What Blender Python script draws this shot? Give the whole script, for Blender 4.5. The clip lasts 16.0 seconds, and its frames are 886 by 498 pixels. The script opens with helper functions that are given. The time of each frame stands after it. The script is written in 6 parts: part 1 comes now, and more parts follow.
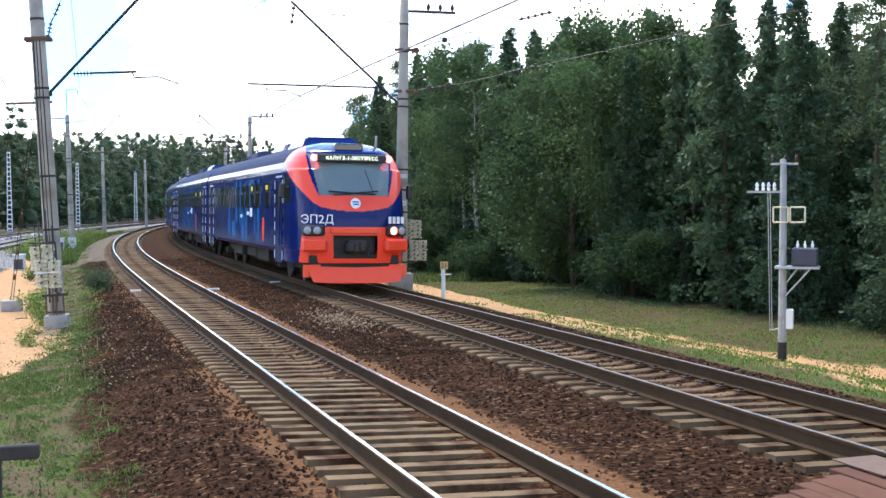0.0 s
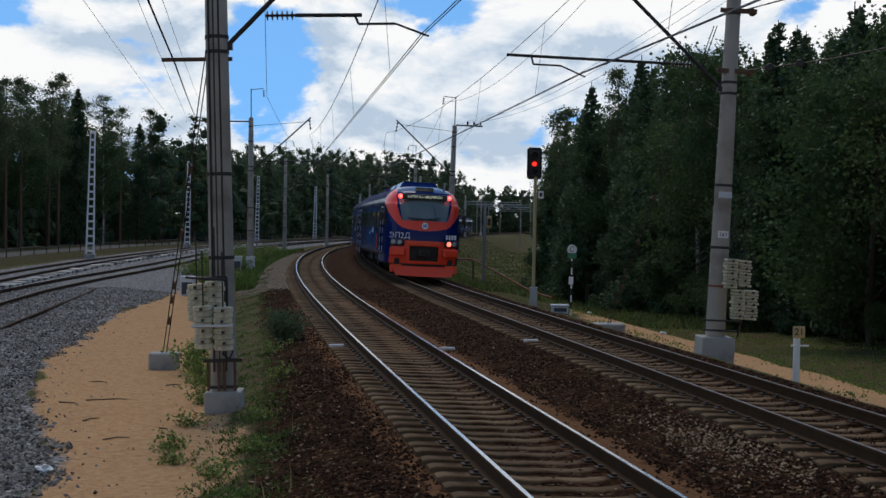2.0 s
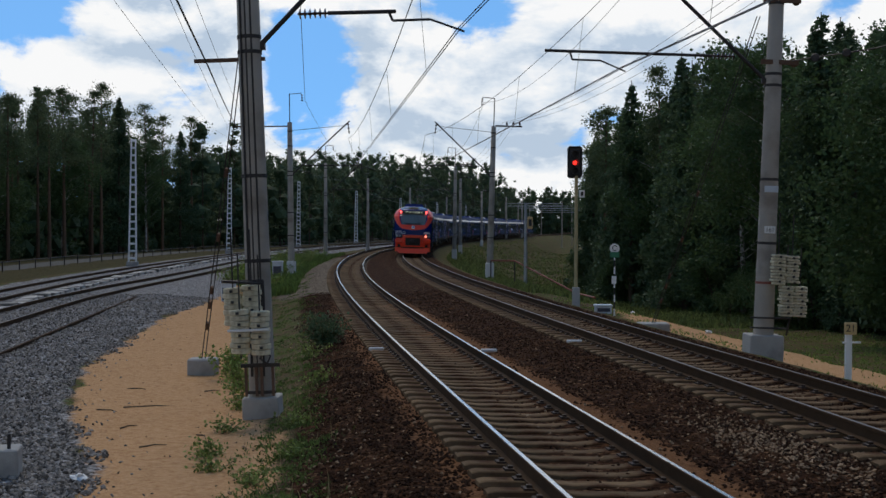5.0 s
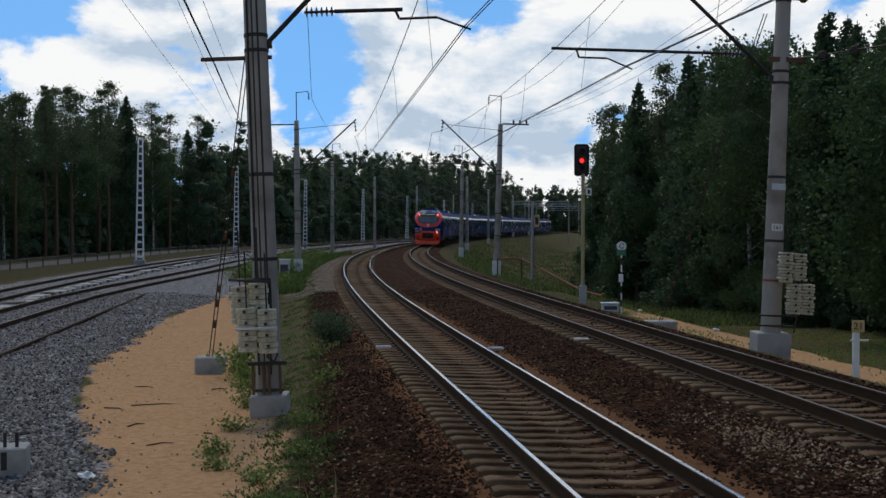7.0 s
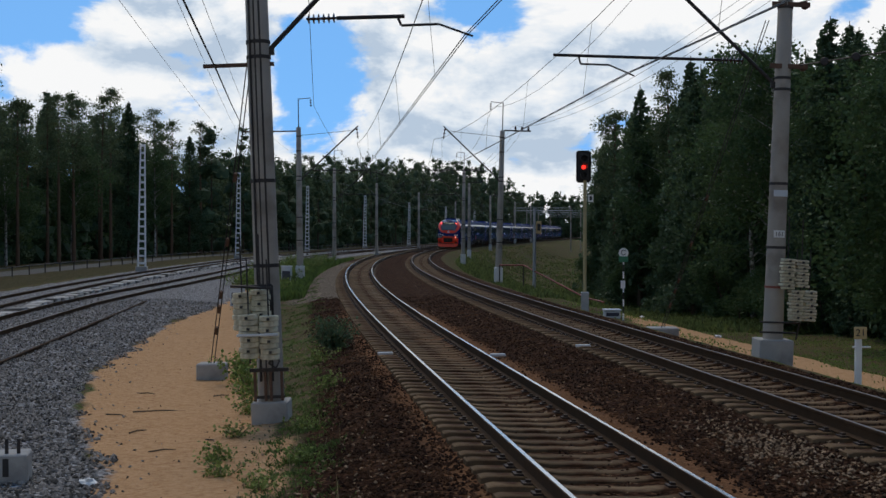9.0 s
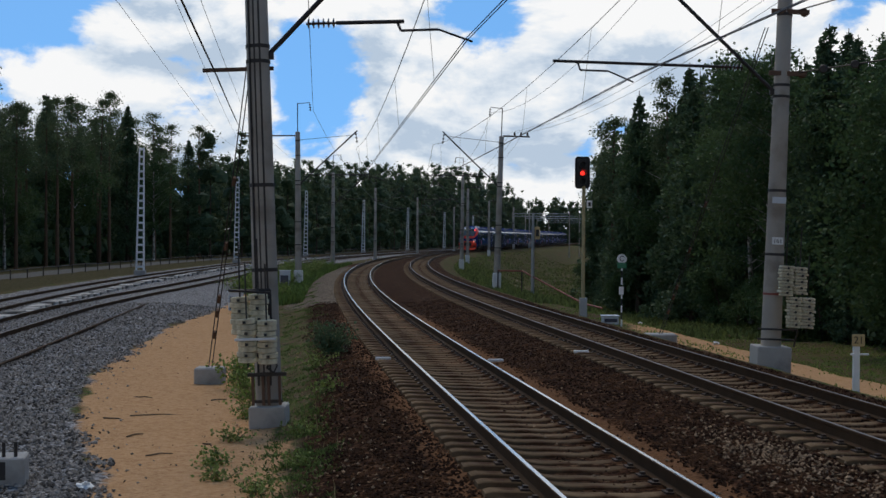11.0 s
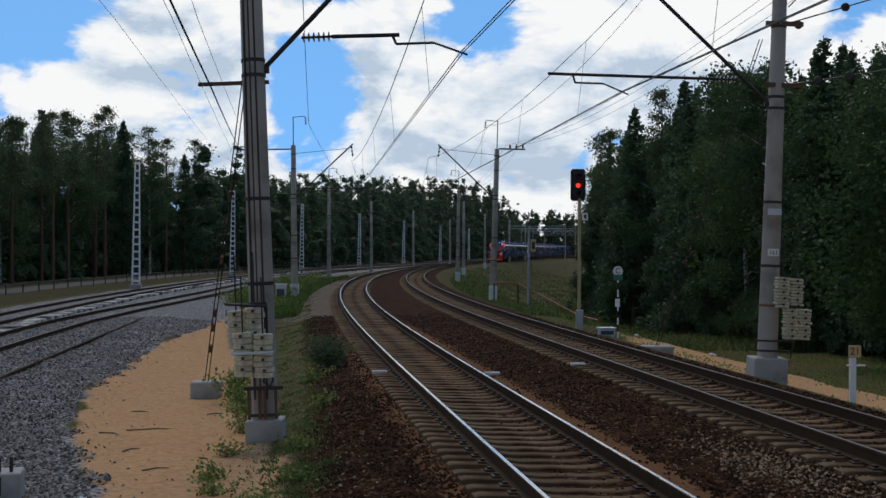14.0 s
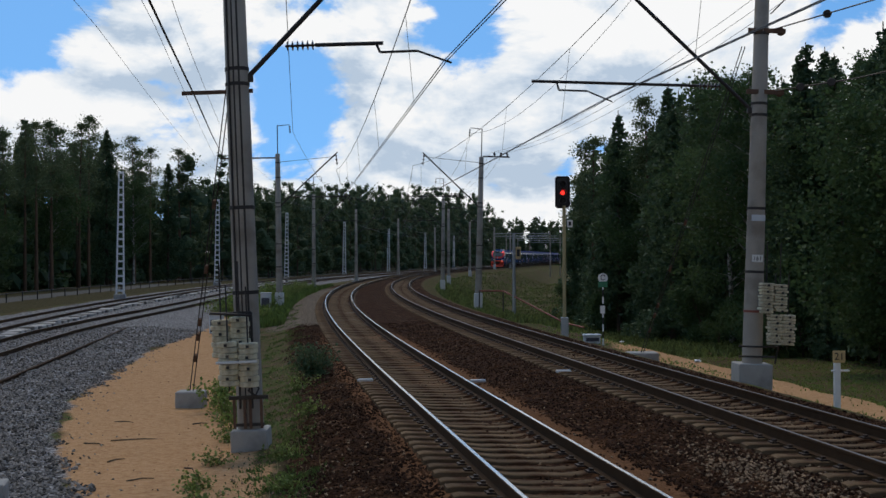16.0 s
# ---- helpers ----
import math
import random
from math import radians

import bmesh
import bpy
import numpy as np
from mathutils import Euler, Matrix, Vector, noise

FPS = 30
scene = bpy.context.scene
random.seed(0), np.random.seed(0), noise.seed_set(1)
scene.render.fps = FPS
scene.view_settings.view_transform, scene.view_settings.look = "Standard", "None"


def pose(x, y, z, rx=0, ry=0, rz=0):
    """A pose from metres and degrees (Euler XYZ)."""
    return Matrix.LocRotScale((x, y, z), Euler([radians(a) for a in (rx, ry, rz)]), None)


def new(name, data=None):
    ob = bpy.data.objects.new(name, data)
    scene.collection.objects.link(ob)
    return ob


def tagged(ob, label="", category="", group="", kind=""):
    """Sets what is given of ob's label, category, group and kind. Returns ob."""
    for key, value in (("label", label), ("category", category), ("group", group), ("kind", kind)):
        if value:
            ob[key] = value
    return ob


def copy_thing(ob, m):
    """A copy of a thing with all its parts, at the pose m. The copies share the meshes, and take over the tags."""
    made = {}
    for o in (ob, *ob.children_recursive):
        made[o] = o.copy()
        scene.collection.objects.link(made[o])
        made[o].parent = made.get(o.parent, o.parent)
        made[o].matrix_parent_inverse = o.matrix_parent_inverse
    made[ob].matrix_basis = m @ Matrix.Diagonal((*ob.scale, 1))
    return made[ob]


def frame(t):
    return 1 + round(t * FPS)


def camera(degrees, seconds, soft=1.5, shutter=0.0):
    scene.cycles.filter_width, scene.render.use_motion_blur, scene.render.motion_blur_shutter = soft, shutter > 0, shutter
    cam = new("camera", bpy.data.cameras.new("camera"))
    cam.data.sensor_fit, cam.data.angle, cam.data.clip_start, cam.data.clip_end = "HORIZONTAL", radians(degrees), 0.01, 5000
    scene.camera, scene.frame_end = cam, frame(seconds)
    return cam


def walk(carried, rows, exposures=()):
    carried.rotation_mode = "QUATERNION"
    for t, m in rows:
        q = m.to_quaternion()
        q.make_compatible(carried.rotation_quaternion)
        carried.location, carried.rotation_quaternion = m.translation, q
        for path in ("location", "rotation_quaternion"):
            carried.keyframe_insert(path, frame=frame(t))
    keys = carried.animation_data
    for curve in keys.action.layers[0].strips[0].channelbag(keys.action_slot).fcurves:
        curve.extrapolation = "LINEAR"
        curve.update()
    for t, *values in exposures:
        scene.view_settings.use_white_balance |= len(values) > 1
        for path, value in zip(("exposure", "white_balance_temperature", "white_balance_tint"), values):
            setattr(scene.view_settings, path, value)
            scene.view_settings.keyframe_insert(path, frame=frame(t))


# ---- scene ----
from functools import lru_cache

EYE = 2.52          # the camera stands on a low bank beside the track, rail heads are z = 0
cam = camera(39.23, 16.0, soft=1.5)

# seconds, x, y, z, pitch, roll, yaw; the first second and a half draws in on the scene
PATH = [
    (0.0, 1.55, -13.30, 2.54, -2.23, 1.00, -9.78),
    (0.5, 1.40, -11.90, 2.60, -2.20, -0.02, -6.28),
    (1.0, 0.29, -4.67, 2.64, -1.90, -0.67, -5.99),
    (1.5, 0.10, -2.24, 2.62, -1.34, -0.91, -4.06),
    (2.0, -0.05, -0.44, 2.58, -1.12, -1.08, -1.95),
    (2.5, 0, 0, EYE, -0.70, -1.13, -1.37),
    (3.0, 0, 0, EYE, -0.65, -1.33, -1.32),
    (3.5, 0, 0, EYE, -0.68, -1.03, -0.91),
    (4.0, 0, 0, EYE, -0.90, -0.63, -0.44),
    (4.5, 0, 0, EYE, -0.98, -0.28, -0.24),
    (7.0, 0, 0, EYE, -1.095, -0.05, 0.26),
    (7.5, 0, 0, EYE, -1.05, -0.08, 0.23),
    (8.0, 0, 0, EYE, -1.01, -0.12, 0.20),
    (8.5, 0, 0, EYE, -0.85, -0.04, 0.26),
    (9.0, 0, 0, EYE, -0.795, -0.06, 0.35),
    (11.5, 0, 0, EYE, -0.49, -0.40, 0.24),
    (12.0, 0, 0, EYE, -0.43, -0.33, 0.115),
    (12.5, 0, 0, EYE, -0.32, -0.33, 0.08),
    (13.0, 0, 0, EYE, -0.13, -0.23, 0.05),
    (13.5, 0, 0, EYE, 0.01, -0.20, 0.10),
    (14.0, 0, 0, EYE, 0.04, -0.115, 0.10),
    (14.5, 0, 0, EYE, 0.154, 0.08, 0.0),
    (15.0, 0, 0, EYE, 0.34, 0.12, -0.28),
    (15.5, 0, 0, EYE, 0.40, 0.19, -0.56),
    (16.0, 0, 0, EYE, 0.40, 0.21, -0.59),
]
EXPOSURES = [(0.0, 2.3), (0.3, 2.15), (0.6, 1.6), (1.0, 1.05), (1.5, 0.45), (2.0, 0.08), (16.0, 0.05)]
walk(cam, [(t, pose(x, y, z, 90 + p, r, w)) for t, x, y, z, p, r, w in PATH], EXPOSURES)

# ---- sky and sun ----
SUN_EL, SUN_AZ = 58.0, -12.0     # degrees up, and clockwise from straight ahead
world = bpy.data.worlds.new("sky")
scene.world = world
world.use_nodes = True
W = world.node_tree
W.nodes.clear()


def wn(kind, **sets):
    n = W.nodes.new(kind)
    for k, val in sets.items():
        n.inputs[k.replace("_", " ")].default_value = val
    return n


def wmath(op, a, b=None, clamp=False):
    n = W.nodes.new("ShaderNodeMath")
    n.operation, n.use_clamp = op, clamp
    for i, src in enumerate((a, b)):
        if src is None:
            continue
        if isinstance(src, (int, float)):
            n.inputs[i].default_value = src
        else:
            W.links.new(src, n.inputs[i])
    return n.outputs[0]


def sky_noise(vec, scale, detail, rough):
    n = wn("ShaderNodeTexNoise", Scale=scale, Detail=detail, Roughness=rough, Distortion=0.25)
    W.links.new(vec, n.inputs["Vector"])
    return n.outputs[0]


def vmath(op, a, b):
    n = W.nodes.new("ShaderNodeVectorMath")
    n.operation = op
    for i, src in enumerate((a, b)):
        if isinstance(src, tuple):
            n.inputs[i].default_value = src
        else:
            W.links.new(src, n.inputs[i])
    return n


# where cloud banks (+) and clear gaps (-) stand: azimuth to the right, elevation, radius in radians, weight
BANKS = [(-0.105, 0.10, 0.055, -0.13), (-0.10, 0.17, 0.06, -0.14), (0.035, 0.178, 0.07, -0.22), (-0.35, 0.17, 0.09, -0.15), (-0.205, 0.10, 0.045, -0.11), (0.11, 0.085, 0.04, -0.09),
         (-0.02, 0.12, 0.09, 0.10), (-0.27, 0.13, 0.09, 0.09), (0.17, 0.14, 0.14, 0.12), (-0.15, 0.03, 0.10, 0.08), (0.08, 0.05, 0.06, 0.05), (0.14, 0.075, 0.05, -0.06)]


def build_sky():
    sky = W.nodes.new("ShaderNodeTexSky")
    sky.sky_type, sky.sun_disc = "NISHITA", False
    sky.sun_elevation, sky.sun_rotation = radians(SUN_EL), radians(SUN_AZ)
    sky.dust_density, sky.ozone_density = 0.2, 1.0
    coord = W.nodes.new("ShaderNodeTexCoord")
    d = coord.outputs["Generated"]
    sep = W.nodes.new("ShaderNodeSeparateXYZ")
    W.links.new(d, sep.inputs[0])
    lifted = vmath("NORMALIZE", vmath("ADD", d, (0.0, 0.0, 0.32)).outputs[0], (0.0, 0.0, 0.0))
    W.links.new(lifted.outputs[0], sky.inputs[0])
    flat = vmath("MULTIPLY", d, (1.0, 1.0, 1.7)).outputs[0]
    shape = sky_noise(vmath("ADD", flat, (4.3, 1.9, 0.6)).outputs[0], 6.5, 12.0, 0.57)
    upper = sky_noise(vmath("ADD", flat, (4.31, 1.9, 0.645)).outputs[0], 6.5, 7.0, 0.57)
    wisp = sky_noise(vmath("ADD", flat, (1.3, 7.9, 2.6)).outputs[0], 9.0, 6.0, 0.6)
    cover = shape
    for az, el, r, w in BANKS:
        c = (math.sin(az) * math.cos(el), math.cos(az) * math.cos(el), math.sin(el))
        dist = vmath("DISTANCE", d, c).outputs["Value"]
        fall = W.nodes.new("ShaderNodeMapRange")
        fall.interpolation_type = "SMOOTHSTEP"
        fall.inputs["From Min"].default_value, fall.inputs["From Max"].default_value = r * 1.35, 0.0
        W.links.new(dist, fall.inputs["Value"])
        cover = wmath("ADD", cover, wmath("MULTIPLY", fall.outputs[0], w))
    cover = wmath("ADD", cover, wmath("MULTIPLY", wmath("SUBTRACT", 0.12, sep.outputs[2]), 0.3))
    ramp = W.nodes.new("ShaderNodeMapRange")
    ramp.interpolation_type = "SMOOTHSTEP"
    ramp.inputs["From Min"].default_value, ramp.inputs["From Max"].default_value = 0.402, 0.472
    W.links.new(cover, ramp.inputs["Value"])
    # tops lit, undersides grey
    lit = wmath("ADD", wmath("MULTIPLY", wmath("SUBTRACT", shape, upper), 3.6), wmath("MULTIPLY", wisp, 0.68), True)
    shade = W.nodes.new("ShaderNodeValToRGB")
    e = shade.color_ramp.elements
    e[0].position, e[0].color = 0.02, (0.50, 0.61, 0.75, 1)
    e[1].position, e[1].color = 0.52, (0.98, 0.985, 0.99, 1)
    mid = e.new(0.26)
    mid.color = (0.76, 0.83, 0.91, 1)
    W.links.new(lit, shade.inputs[0])
    gain = W.nodes.new("ShaderNodeMix")
    gain.data_type, gain.blend_type = "RGBA", "MULTIPLY"
    gain.inputs["Factor"].default_value = 1.0
    gain.inputs[7].default_value = (0.082, 0.132, 0.158, 1)
    W.links.new(sky.outputs[0], gain.inputs[6])
    mix = W.nodes.new("ShaderNodeMix")
    mix.data_type = "RGBA"
    W.links.new(ramp.outputs[0], mix.inputs["Factor"])
    W.links.new(gain.outputs[2], mix.inputs[6])
    W.links.new(shade.outputs[0], mix.inputs[7])
    # the side of the sky that faces the sun glows, the opposite side is duller
    glow = W.nodes.new("ShaderNodeMapRange")
    glow.interpolation_type = "SMOOTHSTEP"
    glow.inputs["From Min"].default_value, glow.inputs["From Max"].default_value = -0.6, 0.9
    glow.inputs["To Min"].default_value, glow.inputs["To Max"].default_value = 0.62, 0.92
    W.links.new(sep.outputs[1], glow.inputs["Value"])
    back = wn("ShaderNodeBackground")
    W.links.new(mix.outputs[2], back.inputs[0])
    W.links.new(glow.outputs[0], back.inputs[1])
    out = W.nodes.new("ShaderNodeOutputWorld")
    W.links.new(back.outputs[0], out.inputs[0])


build_sky()
sun = new("sun", bpy.data.lights.new("sun", "SUN"))
sun.data.energy, sun.data.angle, sun.data.color = 1.25, radians(22), (1.0, 0.88, 0.70)
sun.matrix_world = pose(0, 0, 60, 90 - SUN_EL, 0, 180 - SUN_AZ) @ pose(0, 0, 0)

# ---- materials ----
def material(name, base, rough=0.7, metal=0.0, vary=0.15, scale=6.0, fine=60.0, bump=0.15, dirt=None, dirt_amount=0.0,
             island=0.0, each=0.0, coat=0.0, emit=None, power=0.0, spec=0.5, bump_dist=0.01, dirt_scale=None):
    """A node material: base colour, two scales of variation, a stain colour, relief."""
    m = bpy.data.materials.new(name)
    m.use_nodes = True
    t = m.node_tree
    b = t.nodes["Principled BSDF"]
    b.inputs["Roughness"].default_value, b.inputs["Metallic"].default_value = rough, metal
    b.inputs["Specular IOR Level"].default_value = min(spec, 0.08) if rough >= 0.84 else spec
    if coat:
        b.inputs["Coat Weight"].default_value = coat
        b.inputs["Coat Roughness"].default_value = 0.06
    co = t.nodes.new("ShaderNodeTexCoord")

    def tex(s, detail=4.0):
        n = t.nodes.new("ShaderNodeTexNoise")
        n.inputs["Scale"].default_value, n.inputs["Detail"].default_value = s, detail
        t.links.new(co.outputs["Object"], n.inputs["Vector"])
        return n.outputs[0]

    def op(kind, a, c):
        n = t.nodes.new("ShaderNodeMath")
        n.operation = kind
        for i, src in enumerate((a, c)):
            if isinstance(src, (int, float)):
                n.inputs[i].default_value = src
            else:
                t.links.new(src, n.inputs[i])
        return n.outputs[0]

    big, small = tex(scale), tex(fine)
    value = op("ADD", op("MULTIPLY", op("SUBTRACT", big, 0.5), 2 * vary), op("MULTIPLY", op("SUBTRACT", small, 0.5), 1.6 * vary))
    if island:
        g = t.nodes.new("ShaderNodeNewGeometry")
        value = op("ADD", value, op("MULTIPLY", op("SUBTRACT", g.outputs["Random Per Island"], 0.5), 2 * island))
    if each:
        o = t.nodes.new("ShaderNodeObjectInfo")
        value = op("ADD", value, op("MULTIPLY", op("SUBTRACT", o.outputs["Random"], 0.5), 2 * each))
    value = op("MAXIMUM", op("ADD", value, 1.0), 0.05)
    col = t.nodes.new("ShaderNodeVectorMath")
    col.operation = "SCALE"
    col.inputs[0].default_value = base
    t.links.new(value, col.inputs["Scale"])
    colour = col.outputs[0]
    if dirt:
        r = t.nodes.new("ShaderNodeMapRange")
        r.inputs["From Min"].default_value, r.inputs["From Max"].default_value = 0.62 - dirt_amount * 0.3, 0.72 - dirt_amount * 0.15
        t.links.new(tex(dirt_scale or scale * 0.45, 8.0), r.inputs["Value"])
        mx = t.nodes.new("ShaderNodeMix")
        mx.data_type = "RGBA"
        mx.inputs[7].default_value = (*dirt, 1)
        t.links.new(r.outputs[0], mx.inputs["Factor"])
        t.links.new(colour, mx.inputs[6])
        colour = mx.outputs[2]
    t.links.new(colour, b.inputs["Base Color"])
    if bump:
        bp = t.nodes.new("ShaderNodeBump")
        bp.inputs["Strength"].default_value, bp.inputs["Distance"].default_value = bump, bump_dist
        t.links.new(small, bp.inputs["Height"])
        t.links.new(bp.outputs[0], b.inputs["Normal"])
    if emit:
        b.inputs["Emission Color"].default_value, b.inputs["Emission Strength"].default_value = (*emit, 1), power
    return m


def leaf_material(name, base, tint, spread=0.17):
    """Foliage: colour wanders leaf by leaf and tree by tree, some light passes through."""
    m = bpy.data.materials.new(name)
    m.use_nodes = True
    t = m.node_tree
    b = t.nodes["Principled BSDF"]
    b.inputs["Roughness"].default_value = 0.6
    b.inputs["Specular IOR Level"].default_value = 0.12
    g, o = t.nodes.new("ShaderNodeNewGeometry"), t.nodes.new("ShaderNodeObjectInfo")
    mx = t.nodes.new("ShaderNodeMix")
    mx.data_type = "RGBA"
    mx.inputs[6].default_value, mx.inputs[7].default_value = (*base, 1), (*tint, 1)
    t.links.new(o.outputs["Random"], mx.inputs["Factor"])
    r = t.nodes.new("ShaderNodeMapRange")
    r.inputs["To Min"].default_value, r.inputs["To Max"].default_value = 1 - spread, 1 + spread
    t.links.new(g.outputs["Random Per Island"], r.inputs["Value"])
    sc = t.nodes.new("ShaderNodeVectorMath")
    sc.operation = "SCALE"
    t.links.new(mx.outputs[2], sc.inputs[0])
    t.links.new(r.outputs[0], sc.inputs["Scale"])
    t.links.new(sc.outputs[0], b.inputs["Base Color"])
    tr = t.nodes.new("ShaderNodeBsdfTranslucent")
    t.links.new(sc.outputs[0], tr.inputs[0])
    ms = t.nodes.new("ShaderNodeMixShader")
    ms.inputs[0].default_value = 0.32
    t.links.new(b.outputs[0], ms.inputs[1])
    t.links.new(tr.outputs[0], ms.inputs[2])
    t.links.new(ms.outputs[0], t.nodes["Material Output"].inputs[0])
    return m


def ground_material():
    """Soil, grass, sand, dark ballast and fresh crushed stone, laid out by the sheet's zone values."""
    m = bpy.data.materials.new("ground_cover")
    m.use_nodes = True
    t = m.node_tree
    b = t.nodes["Principled BSDF"]
    b.inputs["Roughness"].default_value = 0.95
    b.inputs["Specular IOR Level"].default_value = 0.02
    co = t.nodes.new("ShaderNodeTexCoord")

    def tex(s, detail=5.0, rough=0.55):
        n = t.nodes.new("ShaderNodeTexNoise")
        n.inputs["Scale"].default_value, n.inputs["Detail"].default_value, n.inputs["Roughness"].default_value = s, detail, rough
        t.links.new(co.outputs["Object"], n.inputs["Vector"])
        return n.outputs[0]

    def cells(s):
        n = t.nodes.new("ShaderNodeTexVoronoi")
        n.inputs["Scale"].default_value = s
        t.links.new(co.outputs["Object"], n.inputs["Vector"])
        return n

    def ramp(src, *stops):
        n = t.nodes.new("ShaderNodeValToRGB")
        e = n.color_ramp.elements
        while len(e) < len(stops):
            e.new(0.5)
        for k, (p, c) in zip(e, stops):
            k.position, k.color = p, (*c, 1)
        t.links.new(src, n.inputs[0])
        return n.outputs[0]

    def mixc(fac, a, c):
        n = t.nodes.new("ShaderNodeMix")
        n.data_type = "RGBA"
        for i, src in ((0, fac), (6, a), (7, c)):
            t.links.new(src, n.inputs[i])
        return n.outputs[2]

    wob, speck, mid = tex(1.3, 6.0), tex(38.0, 3.0), tex(5.0, 5.0)
    edge_noise = t.nodes.new("ShaderNodeMath")
    edge_noise.operation = "ADD"
    t.links.new(wob, edge_noise.inputs[0])
    t.links.new(mid, edge_noise.inputs[1])

    def zone(name, wide=0.12):
        a = t.nodes.new("ShaderNodeAttribute")
        a.attribute_name = name
        s = t.nodes.new("ShaderNodeMath")
        s.operation = "MULTIPLY_ADD"
        s.inputs[1].default_value, s.inputs[2].default_value = 0.55, -0.55
        t.links.new(edge_noise.outputs[0], s.inputs[0])
        d = t.nodes.new("ShaderNodeMath")
        d.operation = "ADD"
        t.links.new(a.outputs["Fac"], d.inputs[0])
        t.links.new(s.outputs[0], d.inputs[1])
        r = t.nodes.new("ShaderNodeMapRange")
        r.inputs["From Min"].default_value, r.inputs["From Max"].default_value = 0.5 - wide, 0.5 + wide
        t.links.new(d.outputs[0], r.inputs["Value"])
        return r.outputs[0]

    stone = cells(17.0)
    stone_v = t.nodes.new("ShaderNodeSeparateColor")
    t.links.new(stone.outputs["Color"], stone_v.inputs[0])
    turf = ramp(speck, (0.3, (0.036, 0.052, 0.014)), (0.55, (0.075, 0.105, 0.026)), (0.75, (0.125, 0.145, 0.050)))
    soil = ramp(speck, (0.3, (0.055, 0.038, 0.024)), (0.7, (0.15, 0.105, 0.062)))
    bare = t.nodes.new("ShaderNodeMapRange")
    bare.inputs["From Min"].default_value, bare.inputs["From Max"].default_value = 0.43, 0.55
    t.links.new(tex(2.3, 8.0, 0.65), bare.inputs["Value"])
    patch = t.nodes.new("ShaderNodeMapRange")
    patch.inputs["From Min"].default_value, patch.inputs["From Max"].default_value = 0.44, 0.62
    t.links.new(tex(0.22, 6.0, 0.6), patch.inputs["Value"])
    dry = ramp(speck, (0.3, (0.044, 0.040, 0.017)), (0.7, (0.105, 0.084, 0.040)))
    grass = mixc(bare.outputs[0], mixc(patch.outputs[0], turf, dry), soil)
    litter = ramp(mid, (0.3, (0.035, 0.042, 0.018)), (0.7, (0.10, 0.075, 0.042)))
    sand = ramp(tex(9.0, 8.0, 0.7), (0.3, (0.33, 0.175, 0.080)), (0.5, (0.45, 0.262, 0.132)), (0.72, (0.54, 0.34, 0.185)))
    dark = ramp(stone_v.outputs[0], (0.0, (0.012, 0.006, 0.003)), (0.5, (0.033, 0.015, 0.0078)), (0.86, (0.060, 0.027, 0.014)), (1.0, (0.15, 0.090, 0.050)))
    rust = ramp(speck, (0.3, (0.085, 0.040, 0.018)), (0.7, (0.20, 0.10, 0.05)))
    grey = ramp(stone_v.outputs[0], (0.0, (0.06, 0.057, 0.055)), (0.6, (0.19, 0.18, 0.175)), (1.0, (0.40, 0.39, 0.38)))
    pale = ramp(stone_v.outputs[0], (0.0, (0.05, 0.038, 0.027)), (0.6, (0.135, 0.105, 0.076)), (1.0, (0.27, 0.22, 0.165)))
    road = ramp(speck, (0.3, (0.10, 0.098, 0.094)), (0.7, (0.15, 0.147, 0.14)))
    c = mixc(zone("forest"), grass, litter)
    c = mixc(zone("sand"), c, sand)
    c = mixc(zone("crushed"), c, grey)
    c = mixc(zone("ballast"), c, dark)
    c = mixc(zone("rusty"), c, rust)
    c = mixc(zone("pale"), c, pale)
    c = mixc(zone("road", 0.05), c, road)
    t.links.new(c, b.inputs["Base Color"])
    bp = t.nodes.new("ShaderNodeBump")
    bp.inputs["Strength"].default_value, bp.inputs["Distance"].default_value = 0.7, 0.03
    t.links.new(stone.outputs["Distance"], bp.inputs["Height"])
    bp2 = t.nodes.new("ShaderNodeBump")
    bp2.inputs["Strength"].default_value, bp2.inputs["Distance"].default_value = 0.4, 0.02
    t.links.new(speck, bp2.inputs["Height"])
    t.links.new(bp.outputs[0], bp2.inputs["Normal"])
    t.links.new(bp2.outputs[0], b.inputs["Normal"])
    return m


